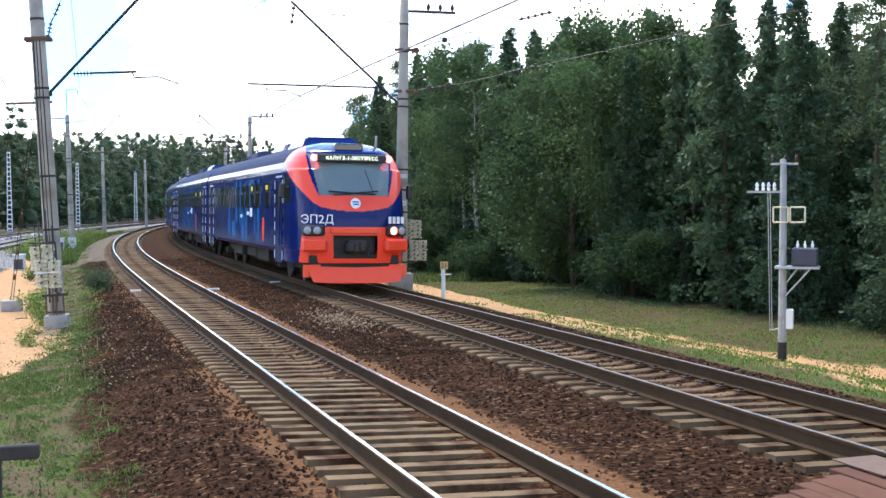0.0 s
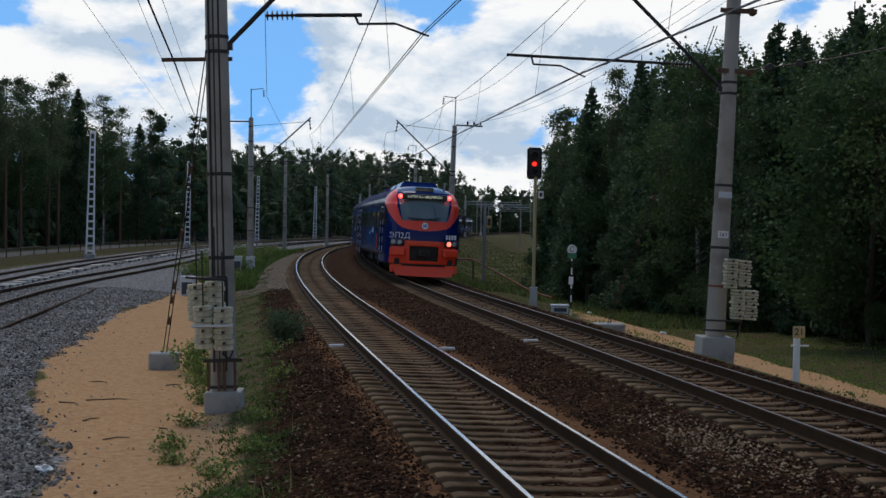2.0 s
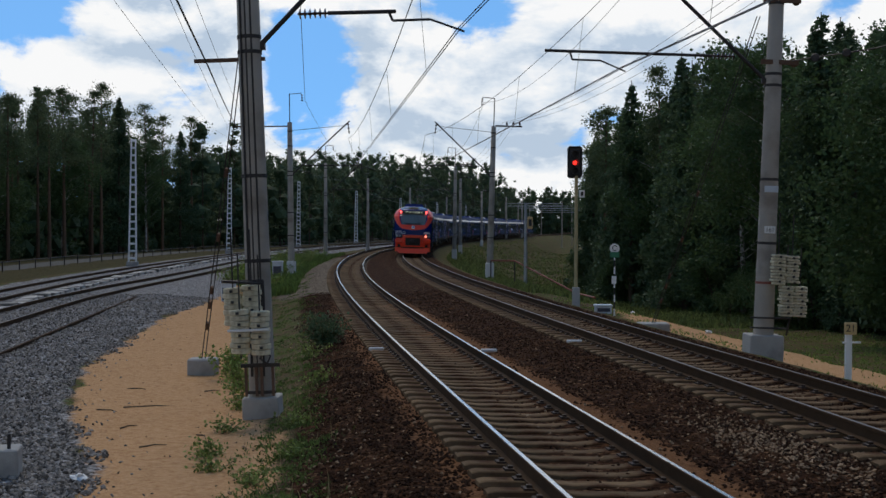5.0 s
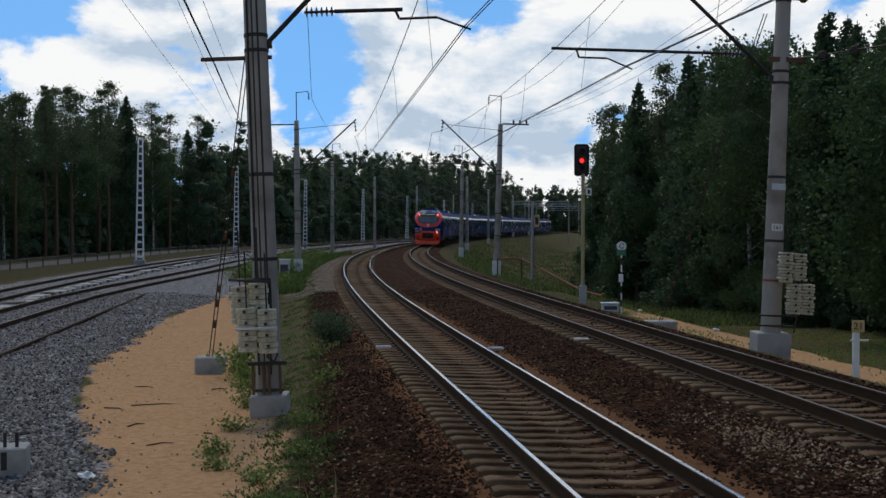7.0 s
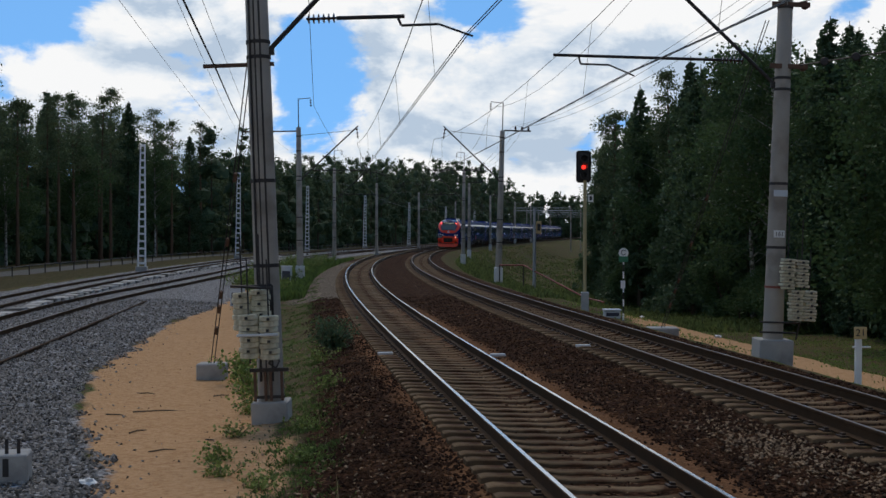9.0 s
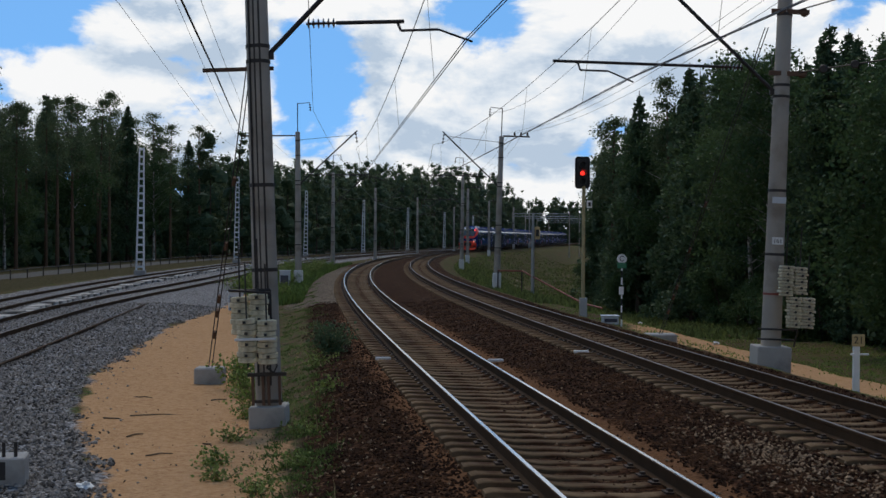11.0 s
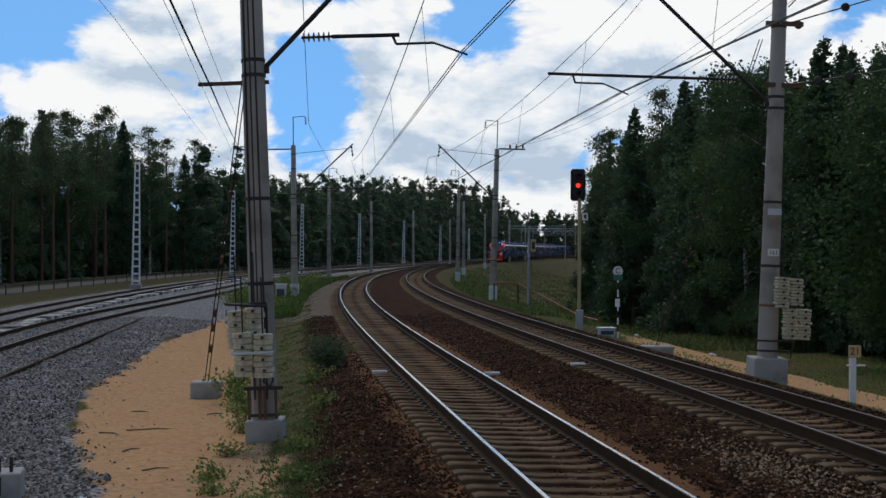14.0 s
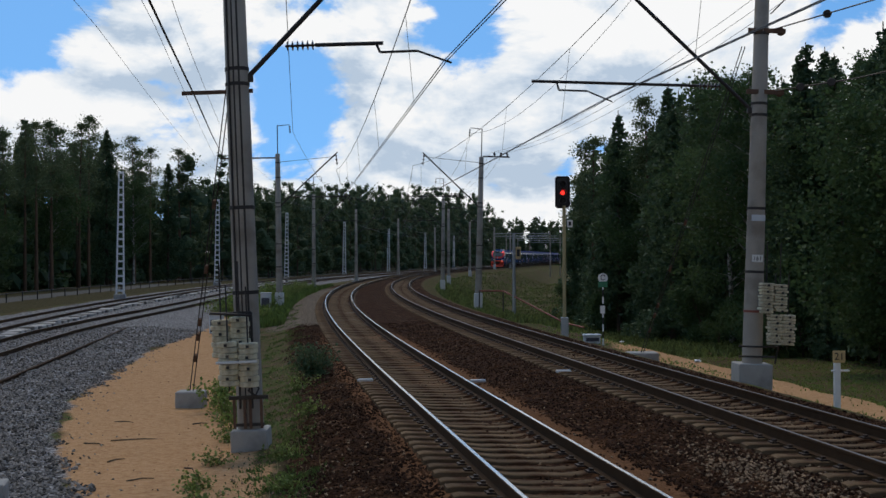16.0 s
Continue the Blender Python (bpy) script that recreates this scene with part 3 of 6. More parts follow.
def build_track(name, label, cx, cz, cant, y0, y1, head, mat, step, n_parts, part_y0, jitter=0.02):
    track = thing(name, Matrix.Identity(4), label, "railway track", kind="structure")
    y = np.concatenate([np.arange(y0, 40, 1.0), np.arange(40, y1, 2.0)])
    x = cx(y)
    a = np.arctan(np.gradient(x, y))
    z = np.full(len(y), cz)
    part("rail", rail_mesh(x, y, z + cant / 2, a, -0.795, head), None, track)
    part("rail", rail_mesh(x, y, z - cant / 2, a, 0.795, head), None, track)
    s = np.concatenate([[0], np.cumsum(np.hypot(np.diff(x), np.diff(y)))])
    st = np.arange(0.2, s[-1], step)
    sy = np.interp(st, s, y)
    sx, sa = cx(sy), np.interp(sy, y, a)
    rng = np.random.default_rng(len(name) + int(y1))
    sa = sa + rng.normal(0, 0.006, len(sa))
    sz = cz - 0.205 + rng.normal(0, 0.006, len(sa))
    poses = frames_of(sx, sy, sa, sz, cant)
    me = sleeper_mesh(mat)
    pick = [i for i in range(len(sy)) if sy[i] > part_y0][:n_parts]
    chosen = set(pick)
    for i in pick:
        ob = new("sleeper", me)
        ob.parent, ob.matrix_basis = track, poses[i]
    rest = [poses[i] for i in range(len(sy)) if i not in chosen]
    plain = bpy.data.meshes.new("far_sleeper")
    bm = box(B(), -1.35, -0.14, -0.16, 1.35, 0.14, 0.0)
    for vert in bm.verts:
        if vert.co.z > -0.1:
            vert.co.y *= 0.72
    bm.to_mesh(plain)
    bm.free()
    tagged(part("far_sleepers", joined(plain, rest, "far_sleepers", [mat]), None, track), kind="stuff")
    return track

# ---- trees ----
def cards(centres, normals_spread, size, rng, aspect=1.0, droop=0.0):
    """Small leaf-shaped triangles pairs round the given centres: verts and quads."""
    n = len(centres)
    d1 = rng.normal(size=(n, 3))
    d1[:, 2] = d1[:, 2] * normals_spread - droop
    d1 /= np.linalg.norm(d1, axis=1)[:, None]
    d2 = np.cross(d1, rng.normal(size=(n, 3)))
    d2 /= np.linalg.norm(d2, axis=1)[:, None] + 1e-9
    s = size * rng.uniform(0.6, 1.4, (n, 1))
    a, b = d1 * s, d2 * s * 0.5 * aspect
    v = np.stack([centres - a * 0.5, centres + b - a * 0.05, centres + a * 0.55, centres - b * 0.9 + a * 0.08], 1)
    return v.reshape(-1, 3), np.arange(4 * n).reshape(n, 4)


def trunk_mesh(name, pts, radii, mat, limbs=(), sides=7):
    bm = B()
    for path, rr in [(pts, radii)] + list(limbs):
        rings = []
        for p, r in zip(path, rr):
            rings.append([bm.verts.new((p[0] + r * math.cos(6.2832 * i / sides), p[1] + r * math.sin(6.2832 * i / sides), p[2])) for i in range(sides)])
        for p, q in zip(rings, rings[1:]):
            for i in range(sides):
                bm.faces.new((p[i], p[(i + 1) % sides], q[(i + 1) % sides], q[i]))
    me = bpy.data.meshes.new(name)
    bm.to_mesh(me)
    bm.free()
    for p in me.polygons:
        p.use_smooth = True
    me.materials.append(mat)
    return me


def spruce_meshes(h, seed, density=1.0, low=0.04):
    rng = np.random.default_rng(seed)
    pts = [(rng.normal(0, 0.03), rng.normal(0, 0.03), z) for z in np.linspace(-0.4, h, 7)]
    trunk = trunk_mesh("trunk", pts, np.linspace(0.012 * h + 0.03, 0.015, 7), M["bark"])
    C = []
    z = low * h + 0.4
    while z < h - 0.15:
        f = 1 - z / h
        reach = (0.20 * h * f ** 0.8 + 0.12) * rng.uniform(0.75, 1.15)
        for _ in range(int(rng.integers(5, 8))):
            az = rng.uniform(0, 6.283)
            L = reach * rng.uniform(0.65, 1.15)
            m = max(6, int(L * 42 * density))
            t = rng.uniform(0.08, 1, m) ** 0.75
            side = rng.normal(0, 0.16 * L, m) * (1 - 0.5 * t)
            px = t * L * math.cos(az) - side * math.sin(az)
            py = t * L * math.sin(az) + side * math.cos(az)
            pz = z - 0.32 * L * t + 0.16 * L * t * t + rng.normal(0, 0.05 + 0.05 * L, m) - 0.10 * np.abs(rng.normal(size=m))
            C.append(np.stack([px, py, pz], 1))
        z += rng.uniform(0.24, 0.42) * (0.55 + 0.6 * f)
    C = np.concatenate(C)
    v, q = cards(C, 0.55, 0.20, rng, 0.6, 0.35)
    return trunk, mesh_np("crown", v, q, M["spruce"])


def pine_meshes(h, seed, density=1.0, bare=0.55):
    rng = np.random.default_rng(seed)
    lean = rng.normal(0, 0.25, 2)
    zs = np.linspace(-0.4, h * 0.97, 8)
    pts = [(lean[0] * (z / h) ** 2, lean[1] * (z / h) ** 2, z) for z in zs]
    limbs, C = [], []
    for _ in range(int(26 * density) + 8):
        z = h * rng.uniform(bare, 0.99)
        f = (1 - z / h) / (1 - bare)
        L = (0.4 + 1.9 * f ** 0.7) * rng.uniform(0.5, 1.2)
        az = rng.uniform(0, 6.283)
        o = np.array([lean[0], lean[1], 0]) * (z / h) ** 2
        tip = o + np.array([L * math.cos(az), L * math.sin(az), z + L * rng.uniform(-0.05, 0.45)])
        st = o + np.array([0, 0, z])
        limbs.append(([tuple(st), tuple((st + tip) / 2 - (0, 0, 0.05)), tuple(tip)], (0.035 + 0.01 * L, 0.025, 0.008)))
        for _ in range(2):
            c = st + (tip - st) * rng.uniform(0.5, 1.05)
            m = int(58 * density)
            C.append(c + rng.normal(0, 1, (m, 3)) * np.array([0.42, 0.42, 0.24]) * (0.6 + 0.35 * L))
    for _ in range(8):
        z = h * rng.uniform(0.25, bare)
        az = rng.uniform(0, 6.283)
        L = rng.uniform(0.4, 1.3)
        limbs.append(([(0, 0, z), (L * math.cos(az), L * math.sin(az), z + rng.uniform(-0.2, 0.3))], (0.02, 0.006)))
    trunk = trunk_mesh("trunk", pts, np.linspace(0.011 * h + 0.04, 0.03, 8), M["pine_bark"], limbs, 6)
    v, q = cards(np.concatenate(C), 0.8, 0.215, rng, 0.5)
    return trunk, mesh_np("crown", v, q, M["pine"])


def broad_meshes(h, seed, density=1.0, bark="birch_bark", slim=0.22, low=0.25):
    rng = np.random.default_rng(seed)
    lean = rng.normal(0, 0.35, 2)
    zs = np.linspace(-0.4, h * 0.9, 8)
    pts = [(lean[0] * (z / h) ** 2 + 0.08 * math.sin(z), lean[1] * (z / h) ** 2, z) for z in zs]
    limbs, C = [], []
    for _ in range(int(34 * density) + 10):
        f = rng.uniform(low, 0.97)
        z = h * f
        shape = math.sin(math.pi * min(1, (f - low) / (1 - low) * 0.85 + 0.15)) ** 0.7
        L = h * slim * (0.3 + shape) * rng.uniform(0.5, 1.1)
        az = rng.uniform(0, 6.283)
        o = np.array([lean[0], lean[1], 0]) * f * f
        st = o + np.array([0, 0, z * 0.9])
        tip = o + np.array([L * math.cos(az), L * math.sin(az), z * 0.9 + L * rng.uniform(0.1, 0.7)])
        limbs.append(([tuple(st), tuple((st + tip) / 2 + (0, 0, 0.1)), tuple(tip)], (0.03 + 0.012 * L, 0.02, 0.006)))
        for k in range(3):
            c = st + (tip - st) * rng.uniform(0.35, 1.1)
            m = int(135 * density)
            g = rng.normal(0, 1, (m, 3)) * np.array([0.5, 0.5, 0.42]) * (0.35 + 0.16 * L)
            g[:, 2] -= 0.25 * np.abs(rng.normal(size=m)) * (0.5 + 0.2 * L)
            C.append(c + g)
    trunk = trunk_mesh("trunk", pts, np.linspace(0.010 * h + 0.03, 0.02, 8), M[bark], limbs, 6)
    v, q = cards(np.concatenate(C), 0.8, 0.122, rng, 1.0, 0.2)
    return trunk, mesh_np("crown", v, q, M["broad"])


KINDS = {}


def tree_kinds():
    KINDS["spruce"] = [spruce_meshes(h, s, d) + (h,) for h, s, d in ((11.5, 1, 1.0), (13.5, 2, 0.9), (9.0, 3, 1.1))]
    KINDS["pine"] = [pine_meshes(h, s) + (h,) for h, s in ((17.0, 5), (19.0, 6), (15.0, 7))]
    KINDS["birch"] = [broad_meshes(h, s) + (h,) for h, s in ((12.5, 8), (14.0, 9), (10.5, 10))]
    KINDS["aspen"] = [broad_meshes(h, s, 1.05, "bark", 0.26, 0.08) + (h,) for h, s in ((11.0, 11), (13.0, 12))]
    KINDS["sapling"] = [broad_meshes(4.2, 13, 0.5, "bark", 0.30, 0.05) + (4.2,), spruce_meshes(4.5, 14, 1.3) + (4.5,)]


TREE_LABEL = dict(spruce="dark green spruce with drooping layered branches at the wood's edge",
                  pine="tall pine with bare orange trunk and high crown",
                  birch="slender birch with white bark and hanging leaves",
                  aspen="leafy deciduous tree with dense green crown to the ground",
                  sapling="young bushy tree growing at the wood's edge")
TREE_NAME = dict(spruce="spruce_tree", pine="pine_tree", birch="birch_tree", aspen="deciduous_tree", sapling="young_tree")


def plant(kind, x, y, tall, rng, group):
    k = KINDS[kind][int(rng.integers(len(KINDS[kind])))]
    scale = tall / k[2]
    m = Matrix.Translation((x, y, float(ground_z(x, y)) - 0.05)) @ Matrix.Rotation(rng.uniform(0, 6.28), 4, "Z") @ Matrix.Diagonal((scale * rng.uniform(0.88, 1.15), scale * rng.uniform(0.88, 1.15), scale, 1))
    t = thing(TREE_NAME[kind], m, TREE_LABEL[kind], "tree", group)
    part("trunk", k[0], None, t)
    part("crown", k[1], None, t)


def build_woods():
    tree_kinds()
    rng = np.random.default_rng(77)
    # the wood beyond the second track: an edge line that recedes, three rows deep
    EY = (-14, 2, 12, 20, 30, 42, 54, 70, 90, 108, 128, 150, 160)
    EU = (25, 23, 21.5, 20.3, 19.6, 19.0, 19.4, 19.8, 20.2, 19.6, 19.2, 21.8, 24.0)
    y = -12.0
    while y < 158:
        u = float(np.interp(y, EY, EU))
        for row in range(2):
            x = float(c2(y)) + u + row * 3.6 + rng.uniform(-1.2, 1.2)
            kind = rng.choice(["spruce", "birch", "aspen", "pine"], p=([0.46, 0.26, 0.12, 0.16] if y < 72 else [0.64, 0.05, 0.0, 0.31]) if row == 0 else [0.50, 0.20, 0.08, 0.22])
            tall = float(np.interp(y, (0, 25, 45, 58, 68, 80, 100, 115, 150), (11.8, 12.4, 13.7, 15.6, 16.2, 17.6, 20.0, 17.2, 15.8)))
            s = tall * rng.uniform(0.86, 1.06) * (1.0 + 0.04 * row)
            plant(kind, x, y + rng.uniform(-0.8, 0.8), s, rng, "trees of the wood beside the second track")
        if rng.random() < 0.5:
            plant("sapling", float(c2(y)) + u - rng.uniform(1.0, 2.0), y + rng.uniform(-1, 1), rng.uniform(2.2, 4.4), rng, "saplings at the wood's edge")
        y += rng.uniform(2.0, 2.9) if y < 70 else 3.6
    # pines beyond the far tracks
    y = 62.0
    while y < 190:
        for row in range(2):
            x = float(c4(y)) - 19.5 - row * 6.5 - rng.uniform(0, 3.5)
            kind = rng.choice(["pine", "birch", "spruce"], p=[0.62, 0.24, 0.14])
            tall = float(np.interp(y, (100, 130, 160, 185), (17.6, 18.4, 20.5, 19.8))) * (0.8 if kind == "birch" else 1.0)
            plant(kind, x, y + rng.uniform(-2, 2), tall * rng.uniform(0.86, 1.06), rng, "pines beyond the far tracks")
        y += rng.uniform(3.6, 5.2)


def woods_stuff(name, label, spots, seed, hi=17.0, wide=1.0, mat="pine", count=420, size=0.66):
    """Far woods: coarse crowns on thin trunks, joined."""
    rng = np.random.default_rng(seed)
    V, F, base, T = [], [], 0, B()
    ball = B()
    bmesh.ops.create_icosphere(ball, subdivisions=1, radius=1.0)
    ball_v = np.array([tuple(q.co) for q in ball.verts])
    ball_f = np.array([[q.index for q in f.verts] for f in ball.faces])
    ball.free()
    KV, KF, kbase = [], [], 0
    for x, y, s in spots:
        h = hi * s * rng.uniform(0.8, 1.15)
        gz = float(ground_z(x, y))
        k, conical = 14, rng.random() < 0.6
        low = 0.03 if conical else 0.12
        t = np.concatenate([[0.98], rng.uniform(low, 0.95, k - 1)])
        r = wide * (2.3 * (1 - t) + 0.1 if conical else 2.4 * np.sin(np.pi * np.clip(t * 0.9 + 0.05, 0, 1)) ** 0.6)
        az, rr = rng.uniform(0, 6.283, k), r * np.sqrt(rng.uniform(0.0, 1, k)) * 0.8
        C = np.stack([x + rr * np.cos(az), y + rr * np.sin(az), gz + h * t], 1)
        n = count // k
        spread = (0.30 + 0.34 * r)[:, None, None]
        P = (C[:, None] + rng.normal(0, 1, (k, n, 3)) * spread * np.array([1, 1, 0.9])).reshape(-1, 3)
        P[:, 2] = np.maximum(P[:, 2], gz + 0.1)
        v, q = cards(P, 0.7, size, rng, 0.85, 0.25)
        # the dense shaded heart of the crown, rough and hidden by the leaves
        for c0, rc in zip(C, r):
            kv = ball_v * rng.uniform(0.55, 1.0, (len(ball_v), 1)) * (0.34 + 0.56 * rc) + c0
            KV.append(kv)
            KF.append(ball_f + kbase)
            kbase += len(kv)
        V.append(v)
        F.append(q + base)
        base += len(v)
        rod(T, (x, y, gz - 0.4), (x, y, gz + h * 0.8), 0.15, 0.05, 5, False)
    woods = thing(name, Matrix.Identity(4), label, "trees", kind="stuff")
    part("crowns", mesh_np("crowns", np.concatenate(V), np.concatenate(F), M[mat]), None, woods)
    part("inner_foliage", mesh_np("inner_foliage", np.concatenate(KV), np.concatenate(KF), M["spruce"]), None, woods)
    part("trunks", T, M["bark"], woods)


def build_far_woods():
    rng = np.random.default_rng(5)
    spots = []
    # behind the curve, along the far side of the tracks
    for y in np.arange(186, 640, 4.0):
        for row in range(4):
            spots.append((float(c4(y)) - 12 - row * 9 - rng.uniform(0, 7), y + rng.uniform(-3, 3), float(np.interp(y, (186, 210, 230, 300, 400, 520), (0.66, 0.60, 0.58, 0.72, 0.90, 1.02)))))
    woods_stuff("far_woods", "dark mixed woods behind the bend of the railway", spots, 21, 26.5, 1.0, count=756, size=0.40)
    spots = []
    for y in np.arange(56, 190, 4.0):
        for row in range(4):
            spots.append((float(c4(y)) - 34 - row * 7 - rng.uniform(0, 6), y + rng.uniform(-3, 3), 1.0))
    woods_stuff("far_woods", "deep woods behind the pines beyond the tracks", spots, 22, 18.0)
    spots = []
    for y in np.arange(50, 200, 2.6):
        for row in range(2):
            spots.append((float(c4(y)) - 24 - row * 5 - rng.uniform(0, 4), y + rng.uniform(-1.5, 1.5), rng.uniform(0.7, 1.2)))
    woods_stuff("undergrowth", "dense leafy undergrowth among the pines", spots, 25, 8.0, 0.9, "broad", 300, 0.45)
    spots = []
    for y in np.arange(150, 330, 6.0):
        for row in range(4):
            spots.append((float(c2(y)) + np.interp(y, (150, 200, 330), (25, 26, 22)) + row * 6 + rng.uniform(0, 4), y + rng.uniform(-3, 3), 1.0))
    for y in np.arange(-14, 150, 4.0):
        for row in range(3):
            spots.append((float(c2(y)) + np.interp(y, (-14, 30, 70, 150), (36, 31, 31, 31)) + row * 4.5 + rng.uniform(0, 3), y + rng.uniform(-2, 2), 0.8))
    woods_stuff("far_woods", "dark woods behind the trees beside the second track", spots, 23, 15.5)
    spots = [(x + rng.uniform(-3, 3), 650 + 12 * row + rng.uniform(-5, 5), 1.0) for x in np.arange(30, 150, 3.0) for row in range(4)]
    woods_stuff("far_woods", "hazy dark woods at the end of the straight", spots, 27, 24.0, 1.5, count=300, size=0.9)

# ---- tracks in place ----
build_track("railway_track", "single line with shiny rails on stained concrete sleepers", c1, 0.0, CANT1, -24, 640, M["rail_head"], M["sleeper"], 0.5, 280, 6)
build_track("railway_track", "second line with dull rails on concrete sleepers in dark ballast", c2, Z2, CANT2, -24, 640, M["rail_dull"], M["sleeper"], 0.5, 280, 2)
build_track("railway_track", "newly laid line on crushed granite beside the sandy bank", c3, Z3 + 0.02, 0.0, -10, 560, M["rail_dull"], M["sleeper"], 0.5, 120, 24)
build_track("railway_track", "far line with dark rails before the pines", c4, Z3, 0.0, -10, 560, M["rail_side"], M["sleeper"], 0.5, 120, 30)


# ---- masts and line-side things ----
def insulator(bm, a, b, r=0.06, discs=5):
    a, b = Vector(a), Vector(b)
    d = b - a
    L = d.length
    prof = [(0.018, 0)]
    for i in range(discs):
        h = L * (i + 0.5) / discs
        prof += [(0.022, h - L * 0.30 / discs), (r, h - L * 0.08 / discs), (r * 0.9, h + L * 0.08 / discs), (0.022, h + L * 0.2 / discs)]
    prof.append((0.018, L))
    return turned(bm, prof, a, d, 8)


def tension_weights(mast, tiers, y, square, h=0.088):
    """Slotted concrete weights on rods: tiers of (x, top height, how many), each weight a part."""
    bm = B()
    if square:
        box(bm, -0.135, -0.14, -h + 0.012, 0.135, 0.14, 0, 0.012)
    else:
        turned(bm, [(0.148, -h + 0.006), (0.158, -h + 0.016), (0.158, -0.012), (0.148, 0)], sides=14)
    me = bpy.data.meshes.new("weight")
    bm.to_mesh(me)
    bm.free()
    me.materials.append(M["weight"])
    bm = box(B(), -0.022, -0.168 if not square else -0.15, -0.072, 0.026, -0.13, -0.028)
    slot = bpy.data.meshes.new("slot")
    bm.to_mesh(slot)
    bm.free()
    slot.materials.append(M["black"])
    for x, top, n in tiers:
        for i in range(n):
            w = part("weight", me, None, mast, "", pose(x + 0.013 * math.sin(i * 2.1 + x * 9), y, top - i * h, 0, 2.2 * math.sin(i * 4.7 + x * 5), 7 * math.sin(i * 3.3 + x)))
            if i % 2 == 0:
                part("slot", slot, None, w)
        part("weight_rod", rod(B(), (x, y, top + 0.9), (x, y, top - n * h - 0.08), 0.013), M["iron"], mast)


def catenary_mast(x, y, side, lean=0.0, height=9.5, detail=True, arm=True, reach=3.65, z0=None, foot="block", label=None, yaw=0.0, fix_out=None, strut_z=5.75, r0=0.215, r1=0.145):
    """A tapered concrete mast; side is +1 when its bracket reaches to its right."""
    gz = float(ground_z(x, y)) if z0 is None else z0
    mast = thing("catenary_mast", pose(x, y, gz, 0, lean, yaw), label or "grey concrete catenary mast with steel bracket", "mast", "catenary masts")
    zr = -gz            # rail height above the mast's foot
    part("pole", turned(B(), [(r0, -0.5), (r0, 0.0), (r0 * 0.99, 0.4), ((r0 + r1) / 2, height * 0.5), (r1, height), (r1 * 0.6, height + 0.01)], sides=16), M["concrete"], mast, smooth=True)
    if foot == "block":
        part("footing", box(B(), -0.30, -0.30, -0.9, 0.30, 0.30, 0.36, 0.02), M["concrete_pale"], mast, "pale concrete footing block")
    else:
        part("footing", box(B(), -0.26, -0.26, -0.9, 0.26, 0.26, 1.05, 0.04), M["whitewash"], mast, "whitewashed footing")
    for h in (2.6, 4.0, strut_z + zr - 0.1, strut_z + zr + 0.15, 7.45 + zr, 8.35 + zr):
        if h < height:
            r = r0 + (r1 - r0) * h / height + 0.012
            bm = turned(B(), [(r, h - 0.03), (r, h + 0.03)], sides=14)
            part("band", bm, M["iron"], mast)
    # the thin pole on top with its hook
    part("top_pole", rod(rod(B(), (0, 0, height - 0.4), (0, 0, height + 1.75), 0.03), (0, 0, height + 1.72), (side * 0.75, 0, height + 1.78), 0.022), M["iron"], mast)
    part("top_insulator", insulator(B(), (side * 0.75, 0, height + 1.72), (side * 0.78, 0, height + 1.25), 0.07, 3), M["porcelain"], mast)
    if side < 0 and detail and y > 40:
        part("cross_arm", box(B(), 0.1, -0.05, 8.75 + zr, 1.75, 0.05, 8.84 + zr), M["iron"], mast)
        for dx in (0.8, 1.2, 1.6):
            part("pin_insulator", turned(B(), [(0.02, 0), (0.06, 0.06), (0.07, 0.12), (0.04, 0.2), (0.01, 0.24)], (dx, 0, 8.84 + zr), sides=8), M["porcelain"], mast)
    if not arm:
        return mast
    s = side
    a0, a1 = Vector((s * 0.16, 0, strut_z + zr)), Vector((s * reach, 0, strut_z + 3.2 + zr))
    bm = rod(B(), a0, a1, 0.042)
    box(bm, min(s * 0.10, s * 0.26), -0.05, strut_z + zr - 0.06, max(s * 0.10, s * 0.26), 0.05, strut_z + zr + 0.06)
    part("strut", bm, M["iron"], mast)
    part("tie_rod", rod(B(), (s * 0.12, 0, 8.4 + zr), a1 - Vector((s * 0.35, 0, 0.28)), 0.014), M["iron"], mast)
    part("hanger_insulator", insulator(B(), a1 - Vector((s * 0.1, 0, 0.12)), a1 - Vector((s * 0.02, 0, 0.78)), 0.075, 3), M["porcelain"], mast)
    f = 0.165
    p = a0 + (a1 - a0) * f
    out = fix_out if fix_out else reach + 0.55
    bar_end = Vector((s * out, 0, p.z - 0.03))
    ins_end = p + Vector((s * 0.62, 0, -0.02))
    part("rod_insulator", insulator(B(), p + Vector((s * 0.12, 0, -0.02)), ins_end, 0.085, 6), M["porcelain"], mast)
    part("registration_bar", rod(B(), ins_end, bar_end, 0.034), M["iron"], mast)
    if detail:
        k = bar_end - Vector((s * 0.55, 0, 0)) if s < 0 else bar_end - Vector((s * 0.12, 0, 0))
        q0 = k + Vector((0.06, 0, -0.15 if s > 0 else -0.18))
        q1, q2 = q0 + Vector((0.62, 0, 0.0)), q0 + Vector((1.18, 0, -0.22))
        bm = rod(B(), k, q0, 0.022)
        rod(bm, q0, q1, 0.022)
        rod(bm, q1, q2, 0.018)
        part("registration_arm", bm, M["iron"], mast)
    return mast


